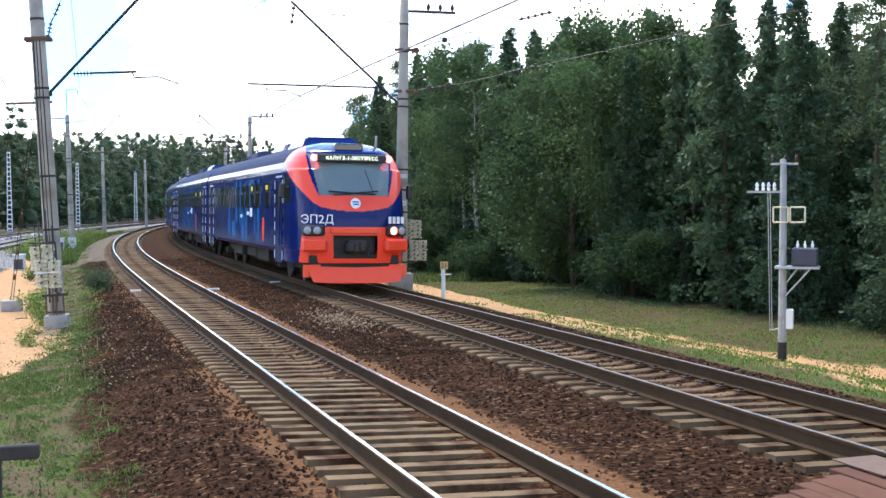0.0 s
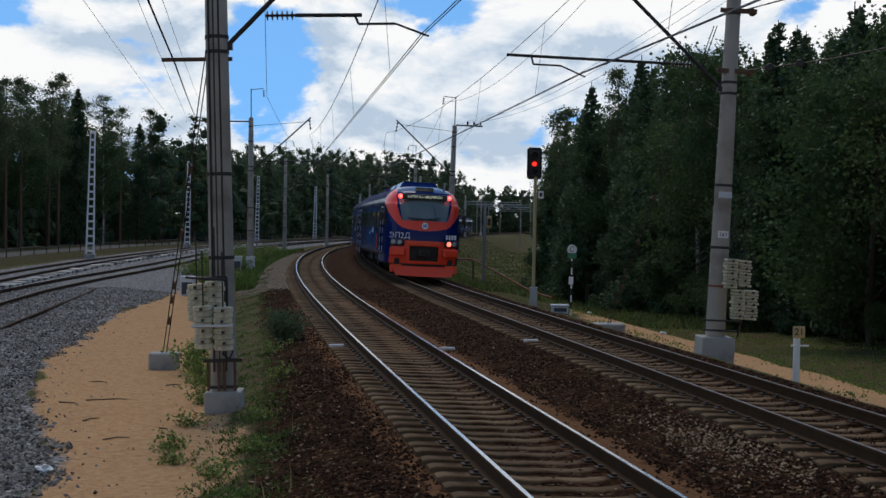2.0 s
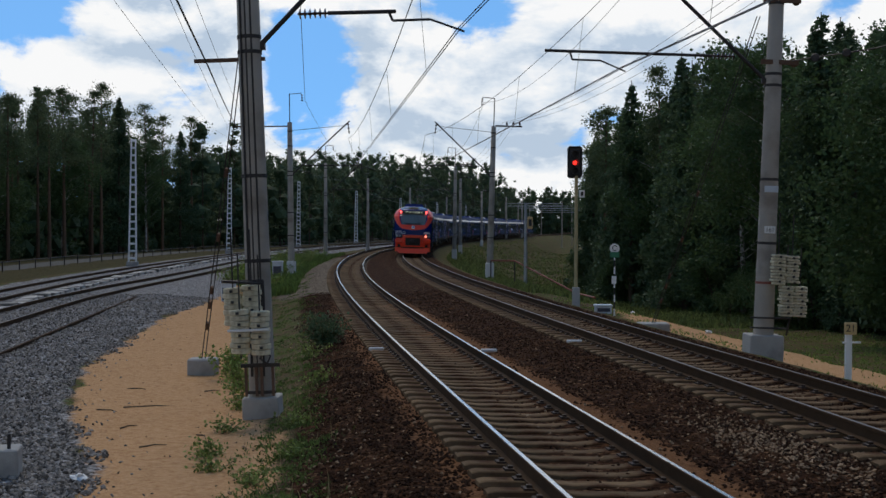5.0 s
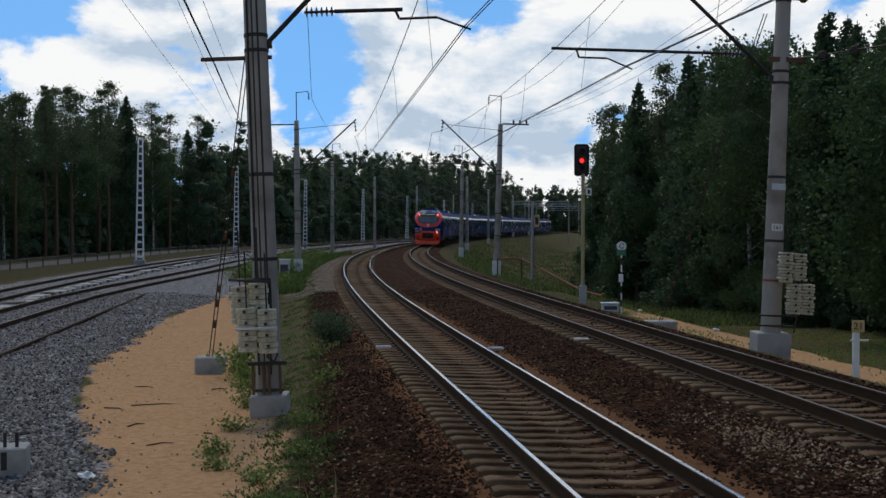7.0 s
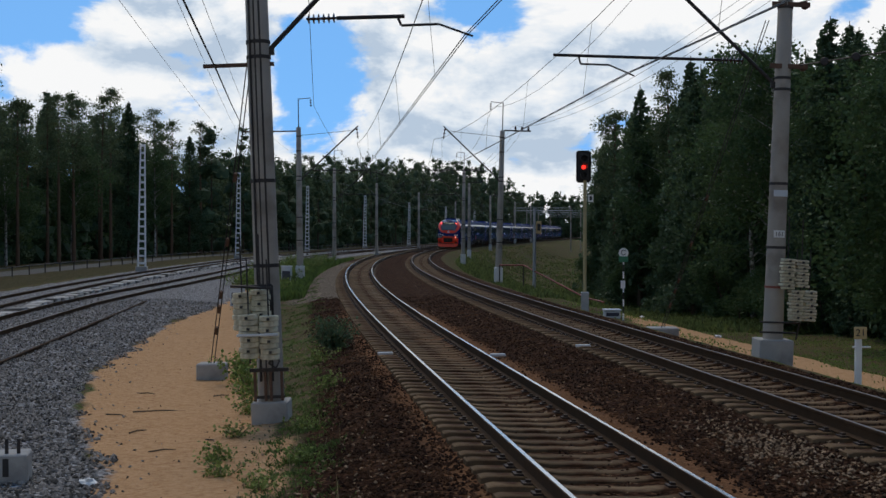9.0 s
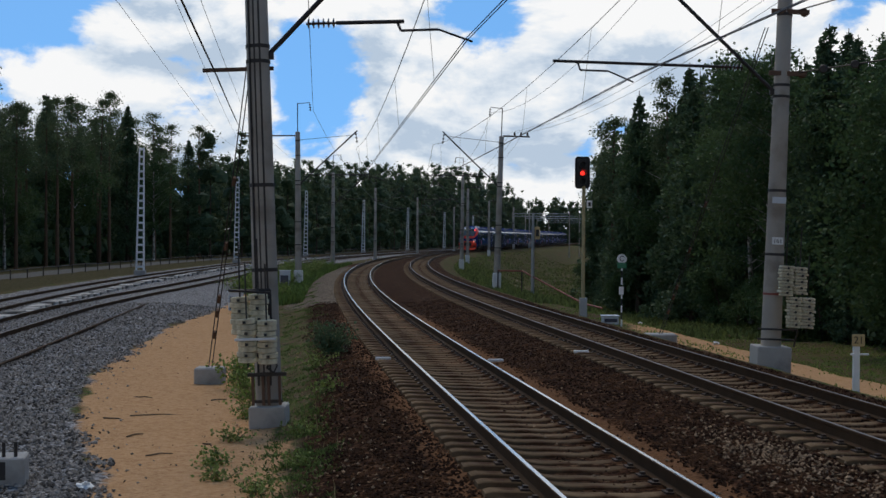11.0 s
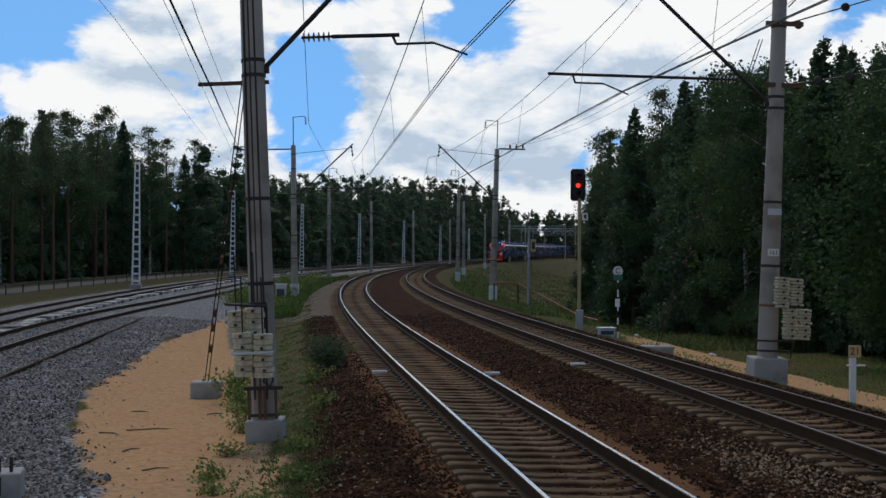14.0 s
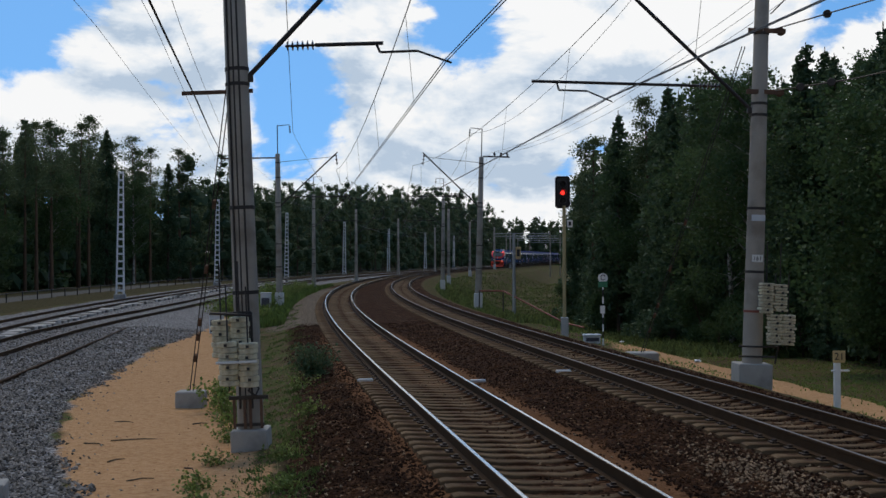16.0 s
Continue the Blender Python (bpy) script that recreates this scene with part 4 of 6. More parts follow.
def lattice_mast(x, y, h=9.6):
    gz = float(ground_z(x, y))
    mast = thing("lattice_mast", pose(x, y, gz, 0, 0.6, 8), "tall pale galvanised lattice mast on concrete base", "mast", "lattice masts beyond the far tracks")
    part("base", box(B(), -0.42, -0.42, -0.7, 0.42, 0.42, 0.35, 0.03), M["concrete_pale"], mast)
    for sx in (-1, 1):
        for sy in (-1, 1):
            bm = B()
            a, b = Vector((sx * 0.27, sy * 0.20, 0.35)), Vector((sx * 0.15, sy * 0.12, h))
            rod(bm, a, b, 0.062, 0.05, 4)
            part("upright", bm, M["lattice"], mast)
    for i in range(17):
        z = 0.6 + i * (h - 0.7) / 16
        f = (z - 0.35) / (h - 0.35)
        w, d = 0.27 - 0.12 * f, 0.20 - 0.08 * f
        for sy in (-1, 1):
            part("batten", box(B(), -w, sy * d - 0.012, z - 0.075, w, sy * d + 0.012, z + 0.075), M["lattice"], mast)
    return mast


def spot(x, y):
    return pose(x, y, float(ground_z(x, y)))


def build_masts():
    # left row beside the single line
    m = catenary_mast(-2.96, 20.6, 1, -2.1, 10.0, reach=3.4, fix_out=2.44, strut_z=5.5, r0=0.222, r1=0.172, label="weathered concrete catenary mast hung with tension weights, leaning outward")
    gz = m.location.z
    part("side_arm", box(B(), -0.92, -0.035, 5.26 - gz, 0.25, 0.035, 5.32 - gz), M["iron_rust"], m, "rusty steel cross arm")
    part("clamp", box(box(B(), -0.34, -0.20, 6.88 - gz, 0.34, -0.13, 6.98 - gz), -0.34, 0.13, 6.88 - gz, 0.34, 0.20, 6.98 - gz), M["iron_rust"], m, "heavy rusty clamp")
    part("clamp_insulator", insulator(insulator(B(), (0.26, -0.1, 6.95 - gz), (0.36, -0.1, 7.35 - gz), 0.075, 4), (0.45, -0.1, 7.5 - gz), (0.62, -0.1, 7.85 - gz), 0.06, 3), M["porcelain"], m)
    part("clamp_link", rod(rod(B(), (0.36, -0.1, 7.35 - gz), (0.45, -0.1, 7.5 - gz), 0.02), (0.62, -0.1, 7.85 - gz), (1.1, -0.1, 9.2 - gz), 0.012), M["iron"], m)
    for dx in (-0.10, 0.0, 0.10):
        part("conduit", rod(B(), (dx - 0.03, -0.20, 0.7), (dx * 0.8 - 0.03, -0.17, 7.6), 0.018, sides=6), M["iron"], m)
    tension_weights(m, [(-0.36, 1.54 - gz, 7), (-0.06, 1.58 - gz, 6)], -0.40, False)
    tension_weights(m, [(-0.21, 1.20 - gz, 8), (0.11, 1.17 - gz, 8)], -0.73, False)
    part("guide_bar", box(B(), -0.38, -0.93, 0.86 - gz, 0.28, -0.895, 0.90 - gz, 0.006), M["whitewash"], m, "pale guide bar across the weights")
    part("cross_pipe", rod(B(), (-0.5, -0.62, 1.66 - gz), (0.18, -0.62, 1.60 - gz), 0.022), M["iron"], m)
    part("guide_frame", rod(rod(B(), (-0.45, -0.3, 2.28), (0.12, -0.3, 2.28), 0.02), (0.12, -0.3, 2.28), (0.12, -0.3, 1.75), 0.02), M["iron"], m)
    part("foot_bracket", box(B(), -0.30, -0.27, 0.86, 0.34, -0.23, 0.92), M["iron"], m)
    part("foot_bracket", box(B(), -0.24, -0.265, 0.42, 0.26, -0.235, 0.47), M["iron"], m)
    for dx in (-0.22, -0.05, 0.04, 0.22):
        part("bracket_bar", box(B(), dx - 0.022, -0.268, 0.38, dx + 0.022, -0.232, 0.88), M["iron_rust"], m)
    part("wire_coil", rod(rod(rod(rod(B(), (0.02, -0.29, 1.0), (0.10, -0.29, 1.12), 0.012), (0.10, -0.29, 1.12), (0.20, -0.29, 1.04), 0.012), (0.20, -0.29, 1.04), (0.14, -0.29, 0.92), 0.012), (0.14, -0.29, 0.92), (0.02, -0.29, 1.0), 0.012), M["iron"], m, "coil of dark wire")
    m = catenary_mast(-9.2, 76, 1, -0.6, foot="white")
    gz = m.location.z
    part("side_arm", box(B(), -3.35, -0.04, 8.62 - gz, -0.1, 0.04, 8.70 - gz), M["iron_rust"], m, "long steel side arm")
    catenary_mast(-11.6, 124, 1, 0)
    catenary_mast(-9.7, 163, 1, 0)
    catenary_mast(-5.2, 203, 1, 0)
    catenary_mast(1.0, 262, 1, 0)
    # right row beside the second line
    m = catenary_mast(7.08, 27.4, -1, 1.9, 10.0, reach=3.7, fix_out=5.05, strut_z=5.75, r0=0.225, label="grey concrete catenary mast with number plate and white weights, leaning outward")
    gz = m.location.z
    part("pedestal", box(B(), -0.37, -0.37, -0.4, 0.37, 0.37, 0.17 - gz, 0.02), M["concrete_pale"], m, "tall pale concrete footing")
    part("number_plate", box(B(), -0.12, -0.215, 2.40 - gz, 0.12, -0.203, 2.56 - gz), M["white"], m)
    part("plate_digits", text_mesh("plate_digits", "161", 0.13, M["black"]), None, m, "black number 161", pose(0, -0.219, 2.475 - gz, 90, 0, 0))
    tension_weights(m, [(0.16, 1.95 - gz, 10), (0.46, 1.93 - gz, 9), (0.36, 1.27 - gz, 10), (0.65, 1.27 - gz, 10)], -0.40, True, 0.067)
    part("red_band", turned(B(), [(0.222, 1.29 - gz), (0.222, 1.34 - gz)], sides=16), M["redpaint"], m, "faded red painted band")
    part("blue_plate", box(B(), -0.15, -0.212, 3.30 - gz, 0.15, -0.196, 3.44 - gz), M["grey_box"], m, "small blue-grey plate")
    part("weight_bracket", rod(rod(rod(B(), (-0.36, -0.26, 0.55 - gz), (0.5, -0.26, 0.55 - gz), 0.02), (-0.36, -0.26, 0.33 - gz), (0.42, -0.26, 0.33 - gz), 0.02), (0.5, -0.26, 0.55 - gz), (0.45, -0.2, 0.18 - gz), 0.02), M["iron"], m)
    part("cross_arm", rod(box(B(), 0.15, -0.05, 8.75 - gz, 1.7, 0.05, 8.83 - gz), (0.2, 0, 7.9 - gz), (1.0, 0, 8.75 - gz), 0.014), M["iron"], m, "steel cross arm for line wires")
    for dx in (0.8, 1.2, 1.6):
        part("pin_insulator", turned(B(), [(0.02, 0), (0.06, 0.06), (0.07, 0.12), (0.04, 0.2), (0.01, 0.24)], (dx, 0, 8.83 - gz)), M["porcelain"], m)
    for h in (7.5, 6.15):
        part("pulley", turned(turned(B(), [(0.09, -0.02), (0.09, 0.02)], (0.42, -0.05, h - gz), (0, 1, 0), 14), [(0.06, -0.05), (0.06, 0.05)], (0.42, -0.05, h - gz), (0, 1, 0), 10), M["iron_rust"], m)
        part("pulley_bracket", box(B(), -0.32, -0.16, h - gz - 0.05, 0.5, -0.10, h - gz + 0.05), M["iron_rust"], m)
    catenary_mast(2.95, 77, -1, 1.5, foot="white")
    catenary_mast(1.25, 125, -1, 0.6, foot="white")
    catenary_mast(2.35, 158, -1, 0, foot="white", arm=False)
    catenary_mast(6.9, 216, -1, 0, foot="white")
    catenary_mast(14.6, 282, -1, 0, foot="white")
    catenary_mast(20.5, 318, -1, 0, foot="white", arm=False)
    for x, y in ((-23.4, 94), (-23.8, 139), (-20.8, 180), (-15.7, 227), (-9.2, 274), (-1.3, 322), (7.0, 370)):
        lattice_mast(x, y)


def portal(y, x0, x1):
    """A rigid portal over the far tracks."""
    g = thing("portal_gantry", pose(0, y, 0), "pale lattice portal over the distant tracks", "gantry", "distant portals")
    for x in (x0, x1):
        gz = float(ground_z(x, y))
        part("post", rod(B(), (x, 0, gz - 0.4), (x, 0, 9.8), 0.17, 0.14), M["concrete"], g)
    for dz in (8.5, 9.3):
        for dy in (-0.3, 0.3):
            part("chord", rod(B(), (x0, dy, dz), (x1, dy, dz), 0.06, sides=4), M["galv"], g)
    bm = B()
    n = int((x1 - x0) / 1.0)
    for i in range(n):
        a, b = x0 + (x1 - x0) * i / n, x0 + (x1 - x0) * (i + 1) / n
        rod(bm, (a, -0.3, 8.5 if i % 2 else 9.3), (b, -0.3, 9.3 if i % 2 else 8.5), 0.035, sides=4)
    part("lacing", bm, M["galv"], g)


def wires():
    """Contact and messenger wires over both lines, feeders beside them."""
    def span(pts, sag, n=10):
        out = []
        for a, b in zip(pts, pts[1:]):
            for i in range(n):
                t = i / n
                out.append((a[0] + (b[0] - a[0]) * t, a[1] + (b[1] - a[1]) * t, a[2] + (b[2] - a[2]) * t - sag * 4 * t * (1 - t)))
        return out + [pts[-1]]

    def overhead(label, con, mes, sag):
        """con and mes: the supports of contact and messenger wire, mast by mast."""
        w = thing("overhead_line", Matrix.Identity(4), label, "overhead wires")
        c, m = span(con, 0.02), span(mes, sag)
        part("contact_wire", tube_mesh("contact_wire", [c, [(x + 0.05, y, z) for x, y, z in c]], 0.011, M["wire"]), None, w)
        part("messenger_wire", tube_mesh("messenger_wire", [m], 0.012, M["wire"]), None, w)
        for i in range(1, len(c), 2):
            part("dropper", tube_mesh("dropper", [[m[i], (c[i][0] + 0.02, c[i][1], c[i][2])]], 0.005, M["wire"]), None, w)

    def supports(cx, ys, offs, z):
        return [(float(cx(y)) + o, y, z) for y, o in zip(ys, offs)]

    y1, o1 = [-34, 20.6, 76, 124, 163, 203, 262], (-0.1, -0.45, -0.12, 0.2, -0.2, 0.2, -0.2)
    overhead("contact and messenger wires over the single line", supports(c1, y1, o1, 5.79), supports(c1, y1, (-0.5, -0.61, -0.14, 0, 0, 0, 0), 7.93), 0.8)
    y2, o2 = [-28, 27.4, 77, 125, 165, 216, 282, 340], (-0.2, -0.41, 0.01, 0.2, -0.2, 0.2, -0.2, 0.2)
    overhead("contact and messenger wires over the second line", supports(c2, y2, o2, 6.03), supports(c2, y2, (-0.4, -0.13, -0.04, 0, 0, 0, 0, 0), 8.22), 0.7)
    f = thing("feeder_wires", Matrix.Identity(4), "dark feeder and line wires strung between the masts", "wires")
    right = [(13.5, -28), (7.42, 27.4), (2.95, 77), (1.25, 125), (2.35, 158), (6.9, 216), (14.6, 282)]
    for dx, z, sag in ((0.8, 9.0, 0.7), (1.2, 9.0, 0.7), (1.6, 9.0, 0.8)):
        part("line_wire", tube_mesh("line_wire", [span([(x + dx, y, z) for x, y in right], sag)], 0.0075, M["wire"]), None, f)
    hooks_r = [(12.0, -28, 10.4), (6.2, 27.4, 10.4), (2.60, 77, 10.23), (0.5, 125, 10.2), (1.6, 158, 10.2), (6.1, 216, 10.2), (13.8, 282, 10.2)]
    part("feeder", tube_mesh("feeder", [span(hooks_r, 1.3)], 0.010, M["wire"]), None, f)
    hooks_l = [(4.0, -34, 10.6), (-2.55, 20.6, 10.65), (-8.36, 76, 10.2), (-10.8, 124, 10.1), (-8.9, 163, 10.1), (-4.4, 203, 10.1), (1.8, 262, 10.1)]
    part("feeder", tube_mesh("feeder", [span(hooks_l, 0.15)], 0.012, M["wire"]), None, f)
    arm = [(3.3, -34, 5.1), (-3.87, 20.6, 5.17), (-12.5, 76, 8.62), (-15.0, 124, 8.5), (-13.0, 163, 8.5)]
    part("line_wire", tube_mesh("line_wire", [span(arm, 0.12)], 0.014, M["wire"]), None, f)
    for near, at_mast, far in (((2.5, -34, 6.3), (-6.6, 30, 8.1), (-15.45, 90, 9.68)), ((1.0, -34, 6.0), (-8.0, 30, 8.1), (-16.5, 90, 9.6)), ((3.5, -34, 6.6), (-5.99, 30, 8.1), (-14.6, 90, 10.9))):
        part("line_wire", tube_mesh("line_wire", [span([near, at_mast, far, (far[0] - 2.5, 135, far[2]), (far[0] + 1.0, 175, far[2] - 0.5)], 0.1)], 0.0075, M["wire"]), None, f)


def signal_mast():
    s = thing("railway_signal", spot(5.45, 50.5), "colour light signal showing red on an ochre post", "signal")
    part("post", rod(B(), (0, 0, -0.5), (0, 0, 5.33), 0.075, 0.07, 12), M["ochre"], s, "ochre painted steel post")
    part("base_cabinet", box(B(), -0.14, -0.13, -0.3, 0.16, 0.13, 0.80, 0.02), M["galv"], s, "grey relay cabinet")
    part("backboard", box(B(), -0.36, -0.03, 5.23, 0.24, 0.03, 6.53, 0.08), M["black"], s, "black signal head with hoods")
    for i, z in enumerate((6.20, 5.86, 5.53)):
        h = turned(B(), [(0.14, 0), (0.15, 0.28), (0.135, 0.28), (0.125, 0.02)], (-0.06, -0.03, z), (0, -1, 0), 14)
        part("hood", h, M["black"], s)
        part("lens", turned(B(), [(0.105, 0), (0.09, 0.02), (0.04, 0.03)], (-0.06, -0.03, z), (0, -1, 0), 14), M["signal_red"] if i == 1 else M["black"], s, "lit red lens" if i == 1 else "")
    part("number_plate", box(B(), 0.12, -0.05, 4.45, 0.34, -0.03, 4.75), M["white"], s)
    part("plate_bar", box(B(), 0.18, -0.06, 4.52, 0.28, -0.052, 4.68), M["black"], s)


def whistle_sign():
    s = thing("whistle_sign", spot(5.95, 42.8), "round white whistle sign on a striped post", "sign")
    part("post", rod(B(), (0, 0, -0.4), (0, 0, 2.3), 0.024), M["black"], s)
    for i in range(0, 11, 2):
        part("stripe", rod(B(), (0, 0, -0.3 + i * 0.24), (0, 0, -0.06 + i * 0.24), 0.028), M["white"], s)
    part("disc", turned(B(), [(0.17, -0.012), (0.17, 0.012)], (0, 0, 2.5), (0, 1, 0), 20), M["white"], s)
    part("collar", box(B(), -0.16, -0.03, 2.18, 0.16, 0.03, 2.38, 0.01), M["green"], s, "green collar under the disc")
    part("letter", text_mesh("letter", "С", 0.26, M["black"]), None, s, "black letter", pose(0, -0.018, 2.50, 90, 0, 0))
    part("small_plate", box(B(), -0.10, -0.04, 1.28, 0.06, -0.025, 1.55), M["white"], s)


def picket_sign():
    s = thing("distance_post", spot(8.03, 24.5), "white distance post with yellow plate reading 21", "sign")
    z = -s.location.z
    part("post", box(B(), -0.06, -0.05, -0.3, 0.06, 0.05, z + 0.44, 0.01), M["white"], s)
    part("plate", box(B(), -0.105, -0.08, z + 0.42, 0.145, -0.05, z + 0.66, 0.01), M["sign_yellow"], s)
    part("digits", text_mesh("digits", "21", 0.20, M["black"]), None, s, "black digits 21", pose(0.02, -0.084, z + 0.54, 90, 0, 0))
    part("peg", rod(B(), (-0.12, -0.02, z + 0.26), (0.24, -0.02, z + 0.26), 0.02), M["white"], s)


def stay_block(x, y, w, target, label):
    s = thing("stay_anchor", spot(x, y), label, "anchor block", "stay anchors")
    part("block", box(B(), -w, -w * 0.8, -0.4, w, w * 0.8, 0.34, 0.03), M["concrete_pale"], s)
    t = Vector(target) - s.location
    bm = B()
    for dx in (-0.05, 0.05):
        rod(bm, (dx * 0.7, 0, 0.3), t + Vector((dx * 0.7, 0, 0)), 0.011, sides=6)
    part("stay_rod", bm, M["iron"], s)
    for f in (0.10, 0.16, 0.2, 0.34, 0.5):
        p = t * f + Vector((0, 0, 0.3 * (1 - f)))
        d = t.normalized()
        part("turnbuckle", rod(B(), p - d * 0.09, p + d * 0.09, 0.036, sides=6), M["iron_rust"], s)


def utility_pole():
    s = thing("utility_pole", pose(15.15, 15.9, float(ground_z(15.15, 15.9)), 0, 0.8, -30) @ Matrix.Scale(0.89, 4), "pale concrete utility pole carrying a small transformer", "utility pole")
    part("pole", turned(B(), [(0.125, -0.5), (0.12, 0.6), (0.085, 5.75), (0.05, 5.78)], sides=12), M["concrete_pale"], s, smooth=True)
    part("foot_band", turned(B(), [(0.126, 0.0), (0.124, 0.62)], sides=12), M["iron"], s, "dark tarred foot")
    part("top_frame", box(box(B(), -0.35, -0.03, 5.6, 0.4, 0.03, 5.66), -0.3, -0.25, 5.62, 0.3, -0.2, 5.66), M["galv"], s)
    for dx in (-0.3, 0.05, 0.35):
        part("pin_insulator", turned(B(), [(0.015, 0), (0.045, 0.06), (0.05, 0.16), (0.02, 0.24)], (dx, 0, 5.66)), M["porcelain"], s)
    part("switch_arm", box(B(), -1.0, -0.03, 4.82, 0.1, 0.03, 4.88), M["galv"], s, "steel arm with blue rail")
    for dx in (-0.72, -0.55, -0.4, -0.24):
        part("switch_insulator", turned(B(), [(0.03, 0), (0.055, 0.05), (0.035, 0.1), (0.055, 0.15), (0.02, 0.24)], (dx, 0, 4.88)), M["white_glaze"], s)
    for dx in (-0.42, -0.36):
        part("control_rod", rod(B(), (dx, -0.02, 4.85), (dx + 0.08, -0.02, 0.95), 0.013, sides=6), M["galv"], s)
    part("rod_bracket", rod(B(), (-0.35, -0.02, 0.95), (0.0, 0, 1.0), 0.018), M["galv"], s)
    for dx in (-0.06, 0.40):
        bm = B()
        for zz in (4.0, 4.42):
            rod(bm, (dx - 0.2, -0.12, zz), (dx + 0.2, -0.12, zz), 0.025)
        for xx in (-0.2, 0.2):
            rod(bm, (dx + xx, -0.12, 4.0), (dx + xx, -0.12, 4.42), 0.025)
        part("fuse_frame", bm, M["weight"], s, "cream fuse frame")
    part("transformer", box(B(), 0.25, -0.28, 2.78, 0.95, 0.28, 3.28, 0.03), M["deep_grey"], s, "dark blue transformer tank")
    for dx in (0.4, 0.6, 0.8):
        part("bushing", turned(B(), [(0.03, 0), (0.045, 0.06), (0.03, 0.12), (0.015, 0.2)], (dx, 0, 3.28)), M["white_glaze"], s)
    part("shelf", rod(rod(rod(box(B(), -0.2, -0.3, 2.70, 1.0, 0.3, 2.77), (0.1, -0.2, 1.95), (0.75, -0.2, 2.7), 0.025), (0.1, 0.2, 1.95), (0.75, 0.2, 2.7), 0.025), (0.1, 0, 2.3), (0.4, 0, 2.7), 0.025), M["galv"], s)
    part("meter_box", box(B(), 0.10, -0.12, 1.0, 0.30, 0.10, 1.55, 0.02), M["white"], s, "white meter box")


def anchor_wire():
    a = thing("anchor_wire", Matrix.Identity(4), "tensioned anchor wire with pulleys and insulators behind the mast", "wires")
    p = [(7.5, 27.3, 6.15), (9.2, 26.6, 6.35), (16, 24, 7.7), (30, 18, 10.0)]
    part("wire", tube_mesh("wire", [p], 0.016, M["wire"]), None, a)
    q = [(7.5, 27.3, 7.5), (10.0, 26.0, 8.1), (18, 22, 9.6), (32, 15, 12.0)]
    part("wire", tube_mesh("wire", [q], 0.016, M["wire"]), None, a)
    for x, y, z in ((8.1, 27.05, 6.22), (8.7, 26.8, 6.29), (8.6, 26.75, 7.76)):
        part("pulley_wheel", turned(B(), [(0.08, -0.02), (0.095, 0.0), (0.08, 0.02)], (x, y, z), (0.3, 1, 0), 14), M["iron"], a)
    part("insulator", insulator(B(), (10.4, 26.15, 6.6), (11.4, 25.76, 6.8), 0.07, 5), M["porcelain"], a)
    part("insulator", insulator(B(), (10.8, 25.6, 8.26), (11.8, 25.1, 8.45), 0.07, 5), M["porcelain"], a)


build_masts()
anchor_wire()
for py, px0, px1 in ((352, 18, 34), (392, 24, 41), (440, 31, 50), (500, 40, 60)):
    portal(py, px0, px1)
wires()
signal_mast()
whistle_sign()
picket_sign()
stay_block(6.35, 37.3, 0.45, (7.0, 27.6, 7.2), "concrete stay anchor with rusty turnbuckle")
stay_block(-5.05, 26.3, 0.30, (-3.1, 20.7, 7.4), "concrete stay anchor in weeds beside the sand")
utility_pole()

# ---- stones, grass and weeds ----
def stone_stuff(name, label, x, y, size, mat, rng, sink=0.3, lift=0.0):
    """Many small broken stones in one mesh: squashed, skewed octahedra."""
    n = len(x)
    base = np.array([(1, 0, 0), (0, 1, 0), (-1, 0, 0), (0, -1, 0), (0, 0, 1), (0, 0, -1)], float)
    tri = np.array([(0, 1, 4), (1, 2, 4), (2, 3, 4), (3, 0, 4), (1, 0, 5), (2, 1, 5), (3, 2, 5), (0, 3, 5)])
    v = base[None] * rng.uniform(0.55, 1.25, (n, 6, 1)) * size[:, None, None] * np.array([1, 1, 0.7])
    a = rng.uniform(0, 6.283, n)
    c, s = np.cos(a)[:, None], np.sin(a)[:, None]
    vx, vy = v[..., 0] * c - v[..., 1] * s, v[..., 0] * s + v[..., 1] * c
    tilt = rng.normal(0, 0.35, (n, 1))
    vz = v[..., 2] + vx * tilt
    z = ground_z(x, y) + size * sink + lift
    P = np.stack([vx + x[:, None], vy + y[:, None], vz + z[:, None]], -1)
    f = tri[None] + (np.arange(n) * 6)[:, None, None]
    ob = part(name, mesh_np(name, P.reshape(-1, 3), f.reshape(-1, 3), mat), None)
    return tagged(ob, label, "stones", kind="stuff")


def near_density(rng, n, y0, y1):
    """Distances with more near the camera."""
    u = rng.uniform(0, 1, n)
    return y0 * (y1 / y0) ** u


